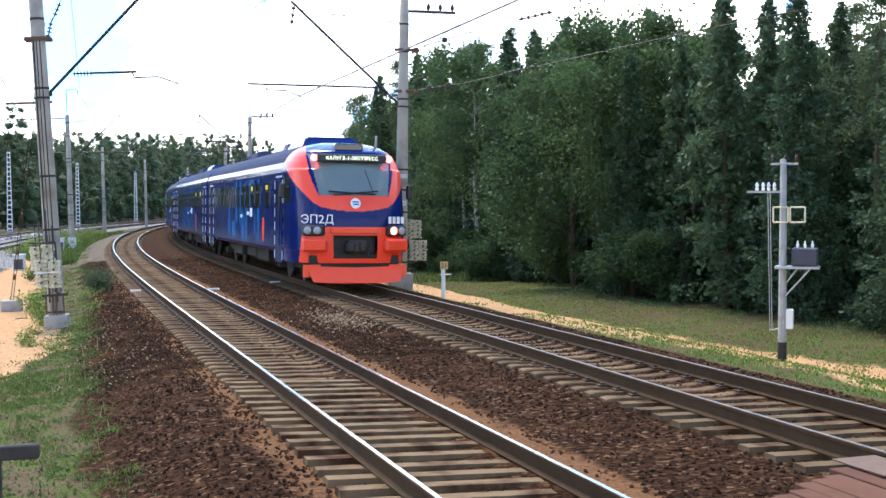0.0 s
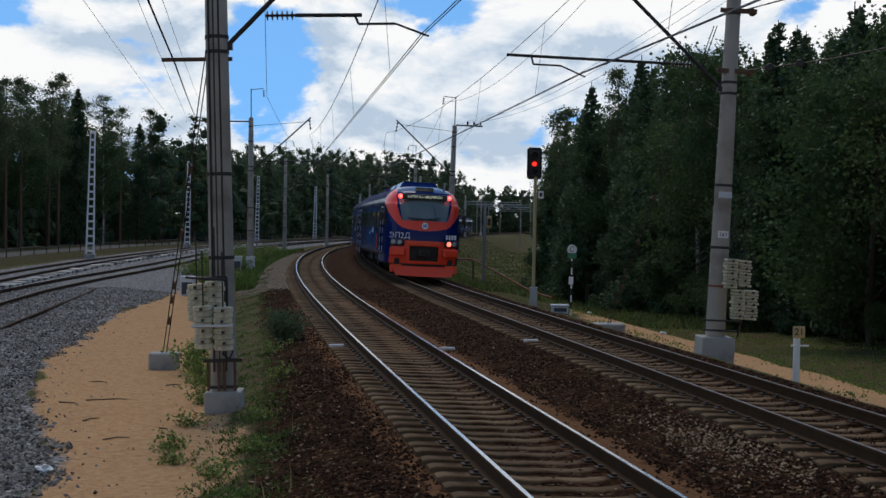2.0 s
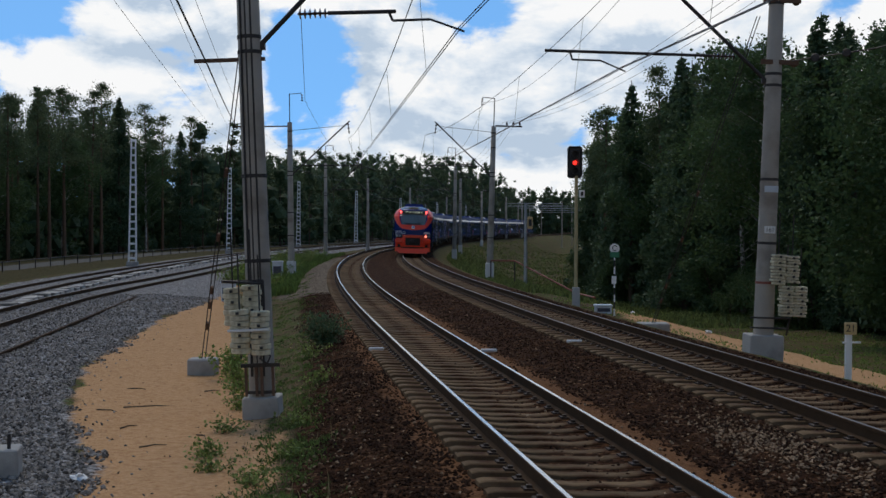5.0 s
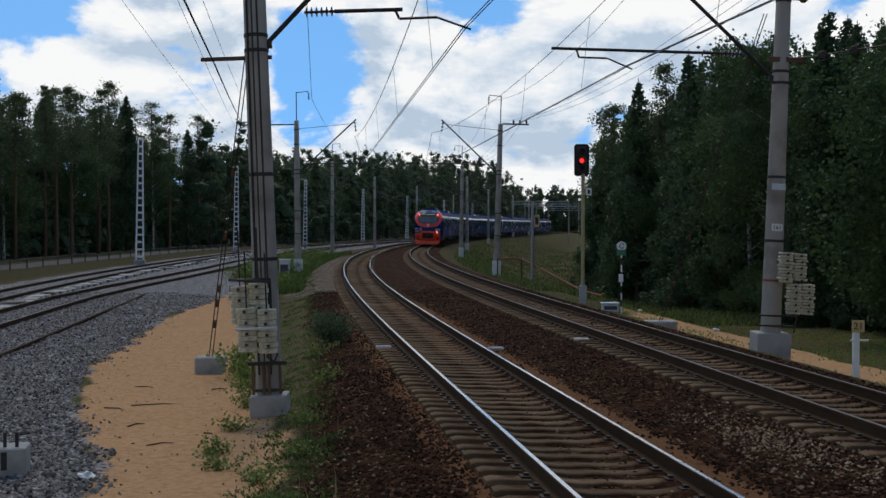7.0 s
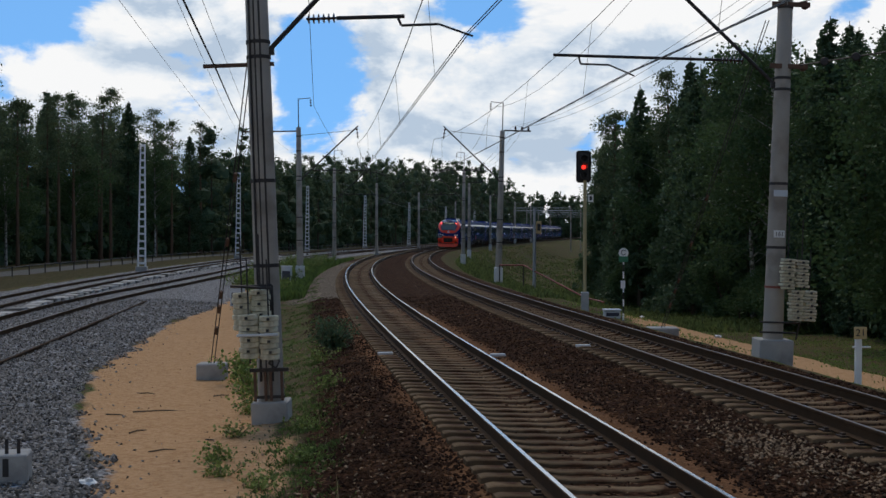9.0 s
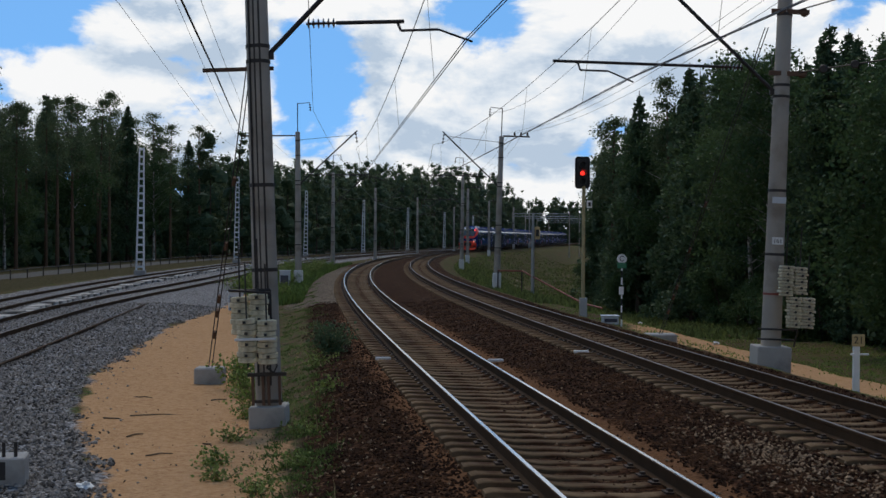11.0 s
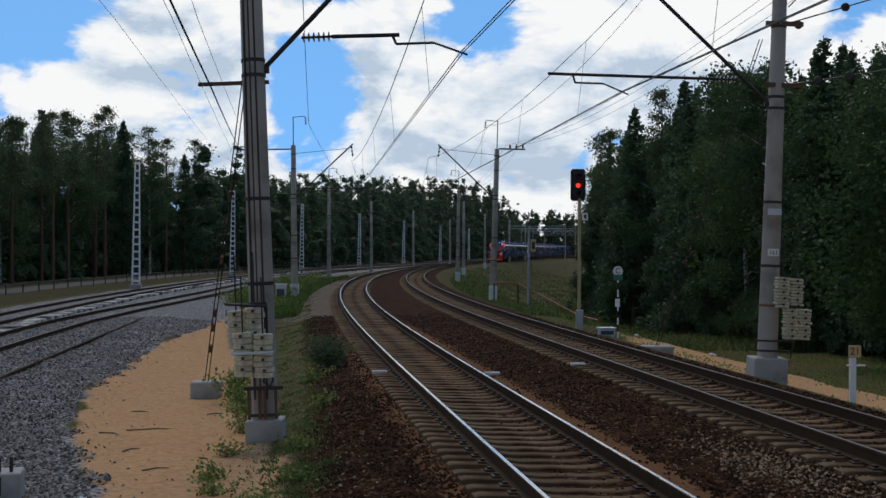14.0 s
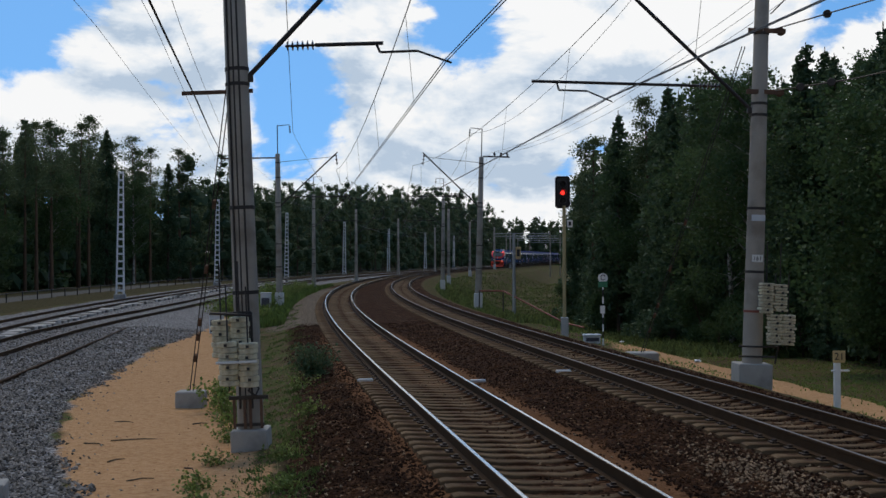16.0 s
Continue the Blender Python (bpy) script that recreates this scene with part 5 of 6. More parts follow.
def build_stones():
    rng = np.random.default_rng(3)
    y = np.concatenate([near_density(rng, 52000, 8.0, 52.0), rng.uniform(-3, 9, 12000)])
    x = c1(y) + rng.uniform(-3.5, 6.9, len(y))
    u1, u2 = x - c1(y), x - c2(y)
    edge = np.interp(y, (10, 15, 27, 60), (3.3, 3.1, 2.6, 2.4))
    keep = (np.abs(np.abs(u1) - 0.795) > 0.10) & (np.abs(np.abs(u2) - 0.795) > 0.10) & (u1 > -edge + 0.4 * wave(x, y, 0.9, 4.0)) & (u2 < 1.85)
    keep &= ~((np.abs(u1) < 1.36) & (rng.random(len(y)) < 0.9)) & ~((np.abs(u2) < 1.36) & (rng.random(len(y)) < 0.3))
    x, y = x[keep], y[keep]
    stone_stuff("ballast_stones", "dark brown broken ballast stones between the tracks", x, y, rng.uniform(0.015, 0.040, len(x)), M["stone_dark"], rng)
    y = near_density(rng, 40000, 10.0, 55.0)
    x = gravel_edge(y) - np.abs(rng.normal(0, 1, len(y))) * 5.0 + 0.35 * wave(np.zeros_like(y), y, 1.7) + 0.1
    keep = (x > -0.40 * y - 2) & (x - c4(y) > -2.4)
    x, y = x[keep], y[keep]
    stone_stuff("crushed_stones", "blue-grey crushed granite heaped beside the sand", x, y, rng.uniform(0.02, 0.05, len(x)), M["stone_grey"], rng)
    # pale pebbles and litter
    y = np.concatenate([near_density(rng, 700, 8, 45), rng.normal(15.0, 1.5, 900), near_density(rng, 700, 8, 34)])
    x = np.concatenate([c1(y[:700]) + rng.uniform(-4.0, 6.5, 700), c2(y[700:1600]) - 1.9 + rng.normal(0, 0.38, 900), c1(y[1600:]) - 3.0 + rng.normal(0, 0.7, 700)])
    stone_stuff("pale_pebbles", "pale pebbles and chips strewn on the dark ballast", x, y, rng.uniform(0.014, 0.034, len(x)), M["stone_light"], rng, 0.6)


def blades(name, label, x, y, h, mat, rng, width=0.02, bend=0.5):
    n = len(x)
    z = ground_z(x, y)
    a = rng.uniform(0, 6.283, n)
    dx, dy = np.cos(a), np.sin(a)
    w = width * rng.uniform(0.6, 1.4, n)
    lean = rng.uniform(0.1, bend, n) * h
    b = rng.uniform(0, 6.283, n)
    p0 = np.stack([x - dx * w, y - dy * w, z - 0.01], 1)
    p1 = np.stack([x + dx * w, y + dy * w, z - 0.01], 1)
    m = np.stack([x + np.cos(b) * lean * 0.4, y + np.sin(b) * lean * 0.4, z + h * 0.6], 1)
    t = np.stack([x + np.cos(b) * lean, y + np.sin(b) * lean, z + h], 1)
    P = np.stack([p0, p1, m + np.stack([dx * w, dy * w, 0 * w], 1) * 0.7, t, m - np.stack([dx * w, dy * w, 0 * w], 1) * 0.7], 1).reshape(-1, 3)
    f = np.arange(5 * n).reshape(n, 5)
    ob = part(name, mesh_np(name, P, f, mat), None)
    return tagged(ob, label, "grass", kind="stuff")


def build_grass():
    rng = np.random.default_rng(9)
    # weedy strip between sand and ballast: loose clumps
    cy = np.concatenate([near_density(rng, 430, 8.5, 75), rng.uniform(-2, 11, 380)])
    lo, hi = np.interp(cy, SAND_Y, SAND_X), c1(cy) - np.interp(cy, (10, 15, 27, 60, 100), (3.3, 3.1, 2.6, 2.4, 2.5))
    cx = lo - 0.25 + rng.uniform(0, 1, len(cy)) * (hi - lo + 0.45)
    n = rng.integers(14, 55, len(cy))
    x = np.repeat(cx, n) + rng.normal(0, 1, n.sum()) * np.repeat(rng.uniform(0.05, 0.22, len(cy)), n)
    y = np.repeat(cy, n) + rng.normal(0, 1, n.sum()) * np.repeat(rng.uniform(0.05, 0.25, len(cy)), n)
    tall = np.repeat(rng.uniform(0.5, 1.5, len(cy)), n)
    blades("weedy_grass", "short weedy grass between the sand and the ballast", x, y, tall * rng.uniform(0.015, 0.055, len(x)), M["weed_dark"], rng, 0.013, 1.6)
    k = rng.random(len(x)) < 0.006
    blades("dry_stalks", "dry stalks standing among the weeds", x[k], y[k], rng.uniform(0.12, 0.35, int(k.sum())), M["straw"], rng, 0.006, 0.3)
    # meadow beyond the second track
    y = near_density(rng, 120000, 6.0, 150.0) - 2
    x = c2(y) + 3.2 + rng.uniform(0, 1, len(y)) ** 0.9 * 17
    keep = wave(x, y, 0.5, 1.0) + 0.7 * wave(x, y, 1.7, 6.0) + rng.normal(0, 0.3, len(y)) > -0.35
    way_mid = np.interp(y, (-20, 10, 16, 26, 40, 60, 90), (7.5, 7.6, 6.8, 5.2, 6.0, 9.0, 13.0))
    keep &= (np.abs(x - c2(y) - way_mid) > 1.0) | (rng.random(len(y)) < 0.06)
    x, y = x[keep], y[keep]
    blades("meadow_grass", "green meadow grass between the second track and the wood", x, y, rng.uniform(0.02, 0.075, len(x)), M["weed"], rng, 0.02, 1.2)
    # coarse tufts down the bank
    y = near_density(rng, 80000, 60, 300)
    x = c2(y) + 3.4 + rng.uniform(0, 1, len(y)) * np.interp(y, (38, 120, 160, 300), (17, 22, 55, 80))
    keep = wave(x, y, 0.35, 5.0) + 0.6 * wave(x, y, 1.3, 2.0) + rng.normal(0, 0.3, len(y)) > -0.1
    blades("bank_tufts", "coarse grass tufts on the bank beside the second track", x[keep], y[keep], rng.uniform(0.12, 0.36, int(keep.sum())), M["weed_dark"], rng, 0.07, 0.9)
    # rough verge beside the bend
    y = rng.uniform(56, 130, 8000)
    x = c1(y) - 2.8 - rng.uniform(0, 1, len(y)) ** 1.3 * np.interp(y, (56, 80, 130), (2.0, 5.0, 6.0))
    blades("verge_weeds", "tall green weeds on the verge by the bend", x, y, rng.uniform(0.12, 0.5, len(x)), M["weed_dark"], rng, 0.05, 0.9)


def leafy_plant(x, y, h, r, n, seed, mat, label, name="weed_plant", group="weeds by the tracks"):
    rng = np.random.default_rng(seed)
    t = thing(name, spot(x, y), label, "plant", group)
    st = B()
    C = []
    for _ in range(max(4, int(n / 40))):
        az, rr = rng.uniform(0, 6.283), r * rng.uniform(0.2, 1.0)
        tip = Vector((rr * math.cos(az), rr * math.sin(az), h * rng.uniform(0.55, 1.05)))
        rod(st, (0, 0, -0.05), tip, 0.010, 0.004, 5, False)
        f = rng.uniform(0.15, 1.0, 40)
        C.append(np.array(tip)[None] * f[:, None] + rng.normal(0, 0.07 + 0.10 * r, (40, 3)) * (1, 1, 0.5))
    tagged(part("stalk", st, M["straw"], t), kind="stuff")
    v, q = cards(np.concatenate(C), 0.7, 0.042 + 0.042 * h, rng, 0.8, 0.1)
    tagged(part("foliage", mesh_np("foliage", v, q, M[mat]), None, t), kind="stuff")
    return t


def build_plants():
    for i, (x, y, h, r) in enumerate(((-4.35, 25.6, 0.75, 0.5), (-3.9, 24.3, 0.5, 0.45), (-3.6, 22.6, 0.35, 0.4), (-3.4, 21.4, 0.3, 0.35), (-4.5, 27.0, 0.6, 0.4), (-3.3, 19.0, 0.2, 0.3),
                                      (-3.2, 16.9, 0.22, 0.25), (-2.9, 15.8, 0.2, 0.3), (-2.3, 14.9, 0.18, 0.35), (-1.9, 16.5, 0.16, 0.35), (-6.9, 42.0, 0.7, 0.4), (-7.3, 46.0, 0.5, 0.6),
                                      (-2.2, 19.2, 0.18, 0.4), (-2.4, 23.2, 0.25, 0.4), (-2.9, 27.5, 0.3, 0.4))):
        leafy_plant(x, y, h, r, 420 if h > 0.4 else 240, 40 + i, "weed", "low leafy green weed on sandy soil")
    leafy_plant(-2.75, 29.3, 0.75, 0.55, 1500, 90, "spruce", "dark rounded green bush at the ballast's edge", "bush", "bushes")
    for i, (x, y, h, r) in enumerate(((16.4, 61, 2.6, 1.6), (17.0, 64, 2.2, 1.5), (20.2, 48, 1.6, 1.2), (21.5, 44, 1.4, 1.2))):
        leafy_plant(x, y, h, r, 2400, 100 + i, "broad", "leafy green shrub at the wood's edge", "shrub", "shrubs at the wood's edge")
    for i in range(14):
        y = 62 + i * 4.6
        leafy_plant(float(c1(y)) - 4.2 - 1.4 * (i % 3), y, 0.9 + 0.25 * (i % 2), 0.9, 700, 130 + i, "weed", "tall green weeds on the verge of the bend")


# ---- small line-side things ----
def foundation_block(x, y):
    b = thing("foundation_block", pose(x, y, float(ground_z(x, y)), 0, 0, 12), "pale concrete foundation block with two upright bolts", "concrete block")
    part("block", box(B(), -0.24, -0.24, -0.3, 0.24, 0.24, 0.34, 0.015), M["concrete_pale"], b)
    part("dark_mark", box(B(), -0.05, -0.246, 0.08, 0.02, -0.236, 0.30), M["black"], b)
    for dx in (-0.02, 0.12):
        part("bolt", rod(B(), (dx, -0.1, 0.32), (dx, -0.1, 0.52), 0.022), M["iron"], b)


def track_marker(x, y, yaw, z):
    m = thing("track_marker", pose(x, y, z, 0, 0, yaw), "white painted marker bar on a sleeper end", "marker", "white markers on sleeper ends")
    part("bar", box(B(), -0.17, -0.05, -0.02, 0.17, 0.05, 0.045, 0.015), M["whitewash"], m)


def relay_box(x, y, w, h, label):
    b = thing("relay_box", spot(x, y), label, "cabinet", "line-side boxes")
    part("case", box(B(), -w, -0.25, -0.2, w, 0.25, h, 0.03), M["grey_box"], b)
    part("lid", box(B(), -w - 0.04, -0.29, h, w + 0.04, 0.29, h + 0.06, 0.02), M["grey_box"], b)
    part("door_panel", box(B(), -w * 0.8, -0.262, 0.05, w * 0.8, -0.252, h * 0.75), M["deep_grey"], b)


def cable_trough():
    t = thing("cable_trough", Matrix.Identity(4), "row of worn pale concrete trough lids between the far tracks", "cable trough", kind="structure")
    me_bm = box(B(), -0.28, -0.62, -0.12, 0.28, 0.62, 0.10, 0.02)
    me = bpy.data.meshes.new("slab")
    me_bm.to_mesh(me)
    me_bm.free()
    me.materials.append(M["trough"])
    rng = np.random.default_rng(8)
    y = 22.0
    while y < 190:
        x = float(c4(y)) + 1.9
        a = math.atan(float(c4(y + 1) - c4(y)))
        ob = new("slab", me)
        ob.parent = t
        ob.matrix_basis = pose(x + rng.normal(0, 0.05), y, float(ground_z(x, y)) + 0.04 + rng.normal(0, 0.03), rng.normal(0, 1.5), rng.normal(0, 2), -math.degrees(a) + rng.normal(0, 2))
        y += 1.27


def loose_rail():
    y = np.arange(14, 54, 1.0)
    x = -10.3 - (y - 28.9) * 0.112
    a = np.arctan(np.gradient(x, y))
    r = thing("loose_rail", Matrix.Identity(4), "rusty loose rail lying on the crushed stone", "rail")
    part("rail", rail_mesh(x, y, np.full(len(y), -0.43), a, 0.0, M["rail_side"]), None, r)


def post_with_lamp():
    s = thing("route_indicator", spot(4.85, 72.0), "slim grey post with a small yellow-framed indicator", "signal")
    part("post", rod(B(), (0, 0, -0.4), (0, 0, 4.8), 0.11, 0.08, 10), M["galv"], s)
    part("panel", box(B(), 0.10, -0.08, 3.33, 0.40, 0.06, 4.05, 0.03), M["sign_yellow"], s)
    part("opening", box(B(), 0.16, -0.095, 3.5, 0.34, -0.075, 3.9), M["black"], s)


def stair_rail():
    s = thing("stair_handrail", Matrix.Identity(4), "rusty pipe handrail of steps down the bank", "handrail")
    pts = [(2.9, 73.5, 0.55), (4.3, 73.3, 0.55), (7.2, 66.5, -1.0), (7.9, 64.0, -1.1)]
    for a, b in zip(pts, pts[1:]):
        part("rail_pipe", rod(B(), a, b, 0.05), M["redpaint"], s, "rusty red pipe")
    for x, y, z in (pts[0], pts[1], pts[2]):
        part("upright", rod(B(), (x, y, float(ground_z(x, y)) - 0.2), (x, y, z), 0.04), M["iron"], s)
    for i in range(7):
        f = i / 6
        x, y = 3.2 + 3.4 * f, 73.0 - 6.3 * f
        part("step", box(B(), x - 0.5, y - 0.2, -1.5 - 0.28 * i, x + 0.5, y + 0.2, float(ground_z(x, y)) + 0.06), M["concrete_pale"], s)


def crossing_deck():
    """Timber crossing boards between and beside the rails of the second line, and a mesh plate."""
    d = thing("crossing_deck", Matrix.Identity(4), "worn brown timber level crossing boards by the second track", "crossing", kind="structure")
    rng = np.random.default_rng(4)
    for u0, u1 in ((-3.35, -0.95), (-0.68, 0.68), (0.95, 3.2)):
        n = int((u1 - u0) / 0.2)
        for i in range(n):
            a, b = u0 + (u1 - u0) * i / n, u0 + (u1 - u0) * (i + 1) / n - 0.012
            y0, y1 = -9.6, -2.4 + (0.62 * (a + 0.95) if u0 < -1 else 0.0) + 0.05 * math.sin(i * 2.3)
            ym = (y0 + y1) / 2
            hd = -math.atan(float(c2(ym + 1) - c2(ym)))
            ob = part("plank", box(B(), a, -(y1 - y0) / 2, -0.10, b, (y1 - y0) / 2, 0.0, 0.008), M["deck"], d, m=pose(float(c2(ym)), ym, Z2 - 0.03 + rng.normal(0, 0.006), 0, 0, math.degrees(hd)))
    part("mesh_plate", box(B(), -0.42, -0.45, 0, 0.05, 0.30, 0.012), M["iron_rust"], d, "grey steel mesh plate", pose(7.42, -2.95, Z2 - 0.015, 0, 0, 8))


def timber_barrier():
    """A dark timber rail on braced posts beside the crossing."""
    g = float(ground_z(-0.6, -2.6))
    b = thing("timber_barrier", pose(-0.05, -2.6, g, 0, 0, 4), "dark weathered timber barrier rail on braced posts", "barrier")
    top = 0.58 - g
    part("top_rail", box(B(), -3.6, -0.05, top - 0.12, 0.0, 0.05, top, 0.012), M["dark_timber"], b)
    for x in (-0.36, -1.9, -3.4):
        part("post", box(B(), x - 0.055, -0.045, -0.4, x + 0.055, 0.045, top - 0.122, 0.01), M["dark_timber"], b)
        part("brace", rod(B(), (x - 0.08, 0, top - 0.14), (x - 0.75, 0, 0.1), 0.05, sides=4), M["dark_timber"], b)


def far_fence():
    f = thing("roadside_fence", Matrix.Identity(4), "low dark post and rail fence along the road", "fence")
    me = bpy.data.meshes.new("post")
    bm = box(B(), -0.04, -0.04, -0.3, 0.04, 0.04, 0.75, 0.01)
    bm.to_mesh(me)
    bm.free()
    me.materials.append(M["iron"])
    pts = []
    for y in np.arange(70, 330, 4.0):
        x = float(c4(y)) - 10.5
        z = float(ground_z(x, y))
        ob = new("post", me)
        ob.parent, ob.matrix_basis = f, pose(x, y, z)
        pts.append((x, y, z + 0.7))
    part("top_rail", tube_mesh("top_rail", [pts], 0.025, M["iron"]), None, f)


def white_rag(x, y):
    r = thing("plastic_litter", spot(x, y), "crumpled white plastic litter on the grass", "litter", "litter")
    bm = B()
    bmesh.ops.create_icosphere(bm, subdivisions=2, radius=0.10)
    rng = np.random.default_rng(int(abs(x) * 10 + y))
    for v in bm.verts:
        v.co *= rng.uniform(0.5, 1.3)
        v.co.z *= 0.6
    part("sheet", bm, M["white"], r, m=pose(0, 0, 0.05))


def sand_litter():
    rng = np.random.default_rng(31)
    y = near_density(rng, 70, 12, 50)
    lo, hi = gravel_edge(y), np.interp(y, SAND_Y, SAND_X)
    x = lo + rng.uniform(0, 1, len(y)) ** 0.9 * (hi - lo)
    stone_stuff("sand_pebbles", "dark pebbles and clods on the trodden sand", x, y, rng.uniform(0.006, 0.02, len(x)), M["stone_dark"], rng, 0.4)
    for x, y, L, a in ((-5.0, 21.3, 0.9, 10), (-5.6, 20.8, 0.5, -30), (-4.9, 19.4, 0.35, 60), (-4.4, 23.8, 0.3, 20), (-5.9, 24.0, 0.4, -10), (-4.1, 17.6, 0.4, 35), (-3.6, 18.6, 0.3, -50)):
        t = thing("twig", pose(x, y, float(ground_z(x, y)) + 0.012, 0, 0, a), "dry dark twig lying on the sand", "twig", "twigs on the sand")
        part("stick", rod(rod(B(), (-L / 2, 0, 0), (L * 0.1, 0.03, 0.012), 0.012, 0.010, 6), (L * 0.1, 0.03, 0.012), (L / 2, -0.02, 0), 0.010, 0.005, 6), M["bark"], t)
    # ballast chips strewn over the sand's margin
    y = near_density(rng, 240, 10, 48)
    x = gravel_edge(y) + np.abs(rng.normal(0, 0.45, len(y)))
    stone_stuff("strewn_chips", "grey stone chips strewn along the edge of the sand", x, y, rng.uniform(0.012, 0.035, len(x)), M["stone_grey"], rng, 0.4)


build_stones()
sand_litter()
build_grass()
build_plants()
foundation_block(-5.45, 15.3)
track_marker(float(c1(27.3)) - 1.20, 27.3, 8, -0.17)
track_marker(float(c1(27.0)) + 1.22, 27.0, 8, -0.17)
track_marker(float(c2(28.1)) - 1.22, 28.1, 8, -0.07)
relay_box(-9.0, 52.5, 0.28, 0.75, "grey line-side box with dark door on the sand")
relay_box(6.1, 47.0, 0.30, 0.25, "small pale grey line-side box in the grass")
cable_trough()
loose_rail()
post_with_lamp()
stair_rail()
crossing_deck()
timber_barrier()
far_fence()
relay_box(-9.9, 75.0, 0.3, 1.0, "small grey line-side box beside a whitewashed mast")
for lx, ly in ((8.6, 40.0), (8.0, 52.0), (7.4, 55.0), (-4.45, 15.2)):
    white_rag(lx, ly)

# ---- the train ----
CAR = 22.1
M.update(
    train_blue=material("glossy_dark_blue_paint", (0.004, 0.015, 0.115), 0.16, 0, 0.05, 1.5, 30, 0.02, spec=0.20),
    train_light=material("light_blue_livery", (0.010, 0.125, 0.42), 0.18, 0, 0.05, 1.5, 30, 0.02, spec=0.30),
    train_red=material("glossy_red_orange_paint", (0.92, 0.055, 0.018), 0.36, 0, 0.05, 1.5, 30, 0.02, coat=0.2),
    train_orange=material("orange_red_plough_paint", (0.95, 0.085, 0.024), 0.42, 0, 0.08, 2, 30, 0.05, coat=0.1),
    roof=material("blue_roof_paint", (0.010, 0.020, 0.070), 0.6, 0.0, 0.15, 1.2, 20, 0.03, spec=0.03),
    train_glass=material("dark_tinted_glass", (0.012, 0.016, 0.02), 0.05, 0, 0.0, 2, 20, 0, coat=0.5),
    # windscreen: pale base colour stands in for the sky mirrored in dark glass
    screen_glass=material("windscreen_sky_tint", (0.15, 0.185, 0.185), 0.06, 0, 0.1, 2, 20, 0, coat=0.5),
    train_white=material("white_livery_marks", (0.78, 0.80, 0.82), 0.4, 0, 0.04, 3, 30, 0),
    yellow=material("yellow_sticker", (0.75, 0.55, 0.05), 0.5, 0, 0.04, 3, 30, 0),
    tail_red=material("red_tail_light", (0.6, 0.03, 0.02), 0.3, 0, 0, 3, 30, 0, emit=(1.0, 0.06, 0.05), power=5.0),
    tail_core=material("bright_lamp_core", (0.9, 0.5, 0.4), 0.3, 0, 0, 3, 30, 0, emit=(1.0, 0.16, 0.10), power=2.0),
    lamp_glass=material("headlamp_glass", (0.32, 0.35, 0.38), 0.12, 0, 0.1, 8, 30, 0, coat=0.8),
    led=material("led_text", (0.8, 0.85, 0.75), 0.4, 0, 0, 3, 30, 0, emit=(0.75, 0.85, 0.65), power=0.5),
    under=material("dusty_underframe", (0.035, 0.032, 0.03), 0.8, 0.2, 0.25, 4, 40, 0.2),
)
HALF, SIDE_TOP, ROOF_TOP, FLOOR_Z = 1.74, 3.30, 4.22, 0.92


def section(z_low=FLOOR_Z):
    """Right half of the body's outline, from the skirt up to the ridge."""
    pts = [(HALF - 0.06, z_low), (HALF, z_low + 0.12), (HALF, 2.2), (HALF - 0.02, SIDE_TOP)]
    for k in range(1, 9):
        a = math.pi / 2 * k / 8
        pts.append(((HALF - 0.02) * math.cos(a) ** 0.62 if k < 8 else 0.0, SIDE_TOP + (ROOF_TOP - SIDE_TOP) * math.sin(a) ** 1.15))
    return pts


def body_mesh(y0, y1):
    half = section()
    loop = [(-x, z) for x, z in half] + [(x, z) for x, z in half[-2::-1]]
    ys = [y0, y0 + 0.06] + list(np.linspace(y0 + 0.5, y1 - 0.5, 6)) + [y1 - 0.06, y1]
    vs = [(x * (0.985 if i in (0, len(ys) - 1) else 1), y, z) for i, y in enumerate(ys) for x, z in loop]
    n = len(loop)
    fs, mi = [], []
    for i in range(len(ys) - 1):
        for j in range(n):
            j2 = (j + 1) % n
            fs.append((i * n + j, i * n + j2, (i + 1) * n + j2, (i + 1) * n + j))
            zz = (loop[j][1] + loop[j2][1]) / 2
            mi.append(1 if zz > SIDE_TOP + 0.28 else 0)
    me = mesh_np("body", vs, fs, [M["train_blue"], M["roof"]], mi, smooth=False)
    bm = bmesh.new()
    bm.from_mesh(me)
    for i in (0, len(ys) - 1):
        bm.verts.ensure_lookup_table()
        bm.faces.new([bm.verts[i * n + j] for j in range(n)])
    bmesh.ops.recalc_face_normals(bm, faces=bm.faces[:])
    bm.to_mesh(me)
    bm.free()
    return me


def rounded(bm, x, y0, y1, z0, z1, t, r=0.06):
    """A thin rounded plate on the car's side at x, t thick outward."""
    s = 1 if x > 0 else -1
    ring = []
    for cy, cz, a0 in ((y1 - r, z1 - r, 0), (y0 + r, z1 - r, 90), (y0 + r, z0 + r, 180), (y1 - r, z0 + r, 270)):
        for k in range(4):
            a = radians(a0 + 30 * k)
            ring.append((cy + r * math.cos(a), cz + r * math.sin(a)))
    a = [bm.verts.new((x, y, z)) for y, z in ring]
    b = [bm.verts.new((x + s * t, y, z)) for y, z in ring]
    bm.faces.new(b)
    bm.faces.new(a[::-1])
    for i in range(len(ring)):
        j = (i + 1) % len(ring)
        bm.faces.new((a[i], a[j], b[j], b[i]))
    return bm


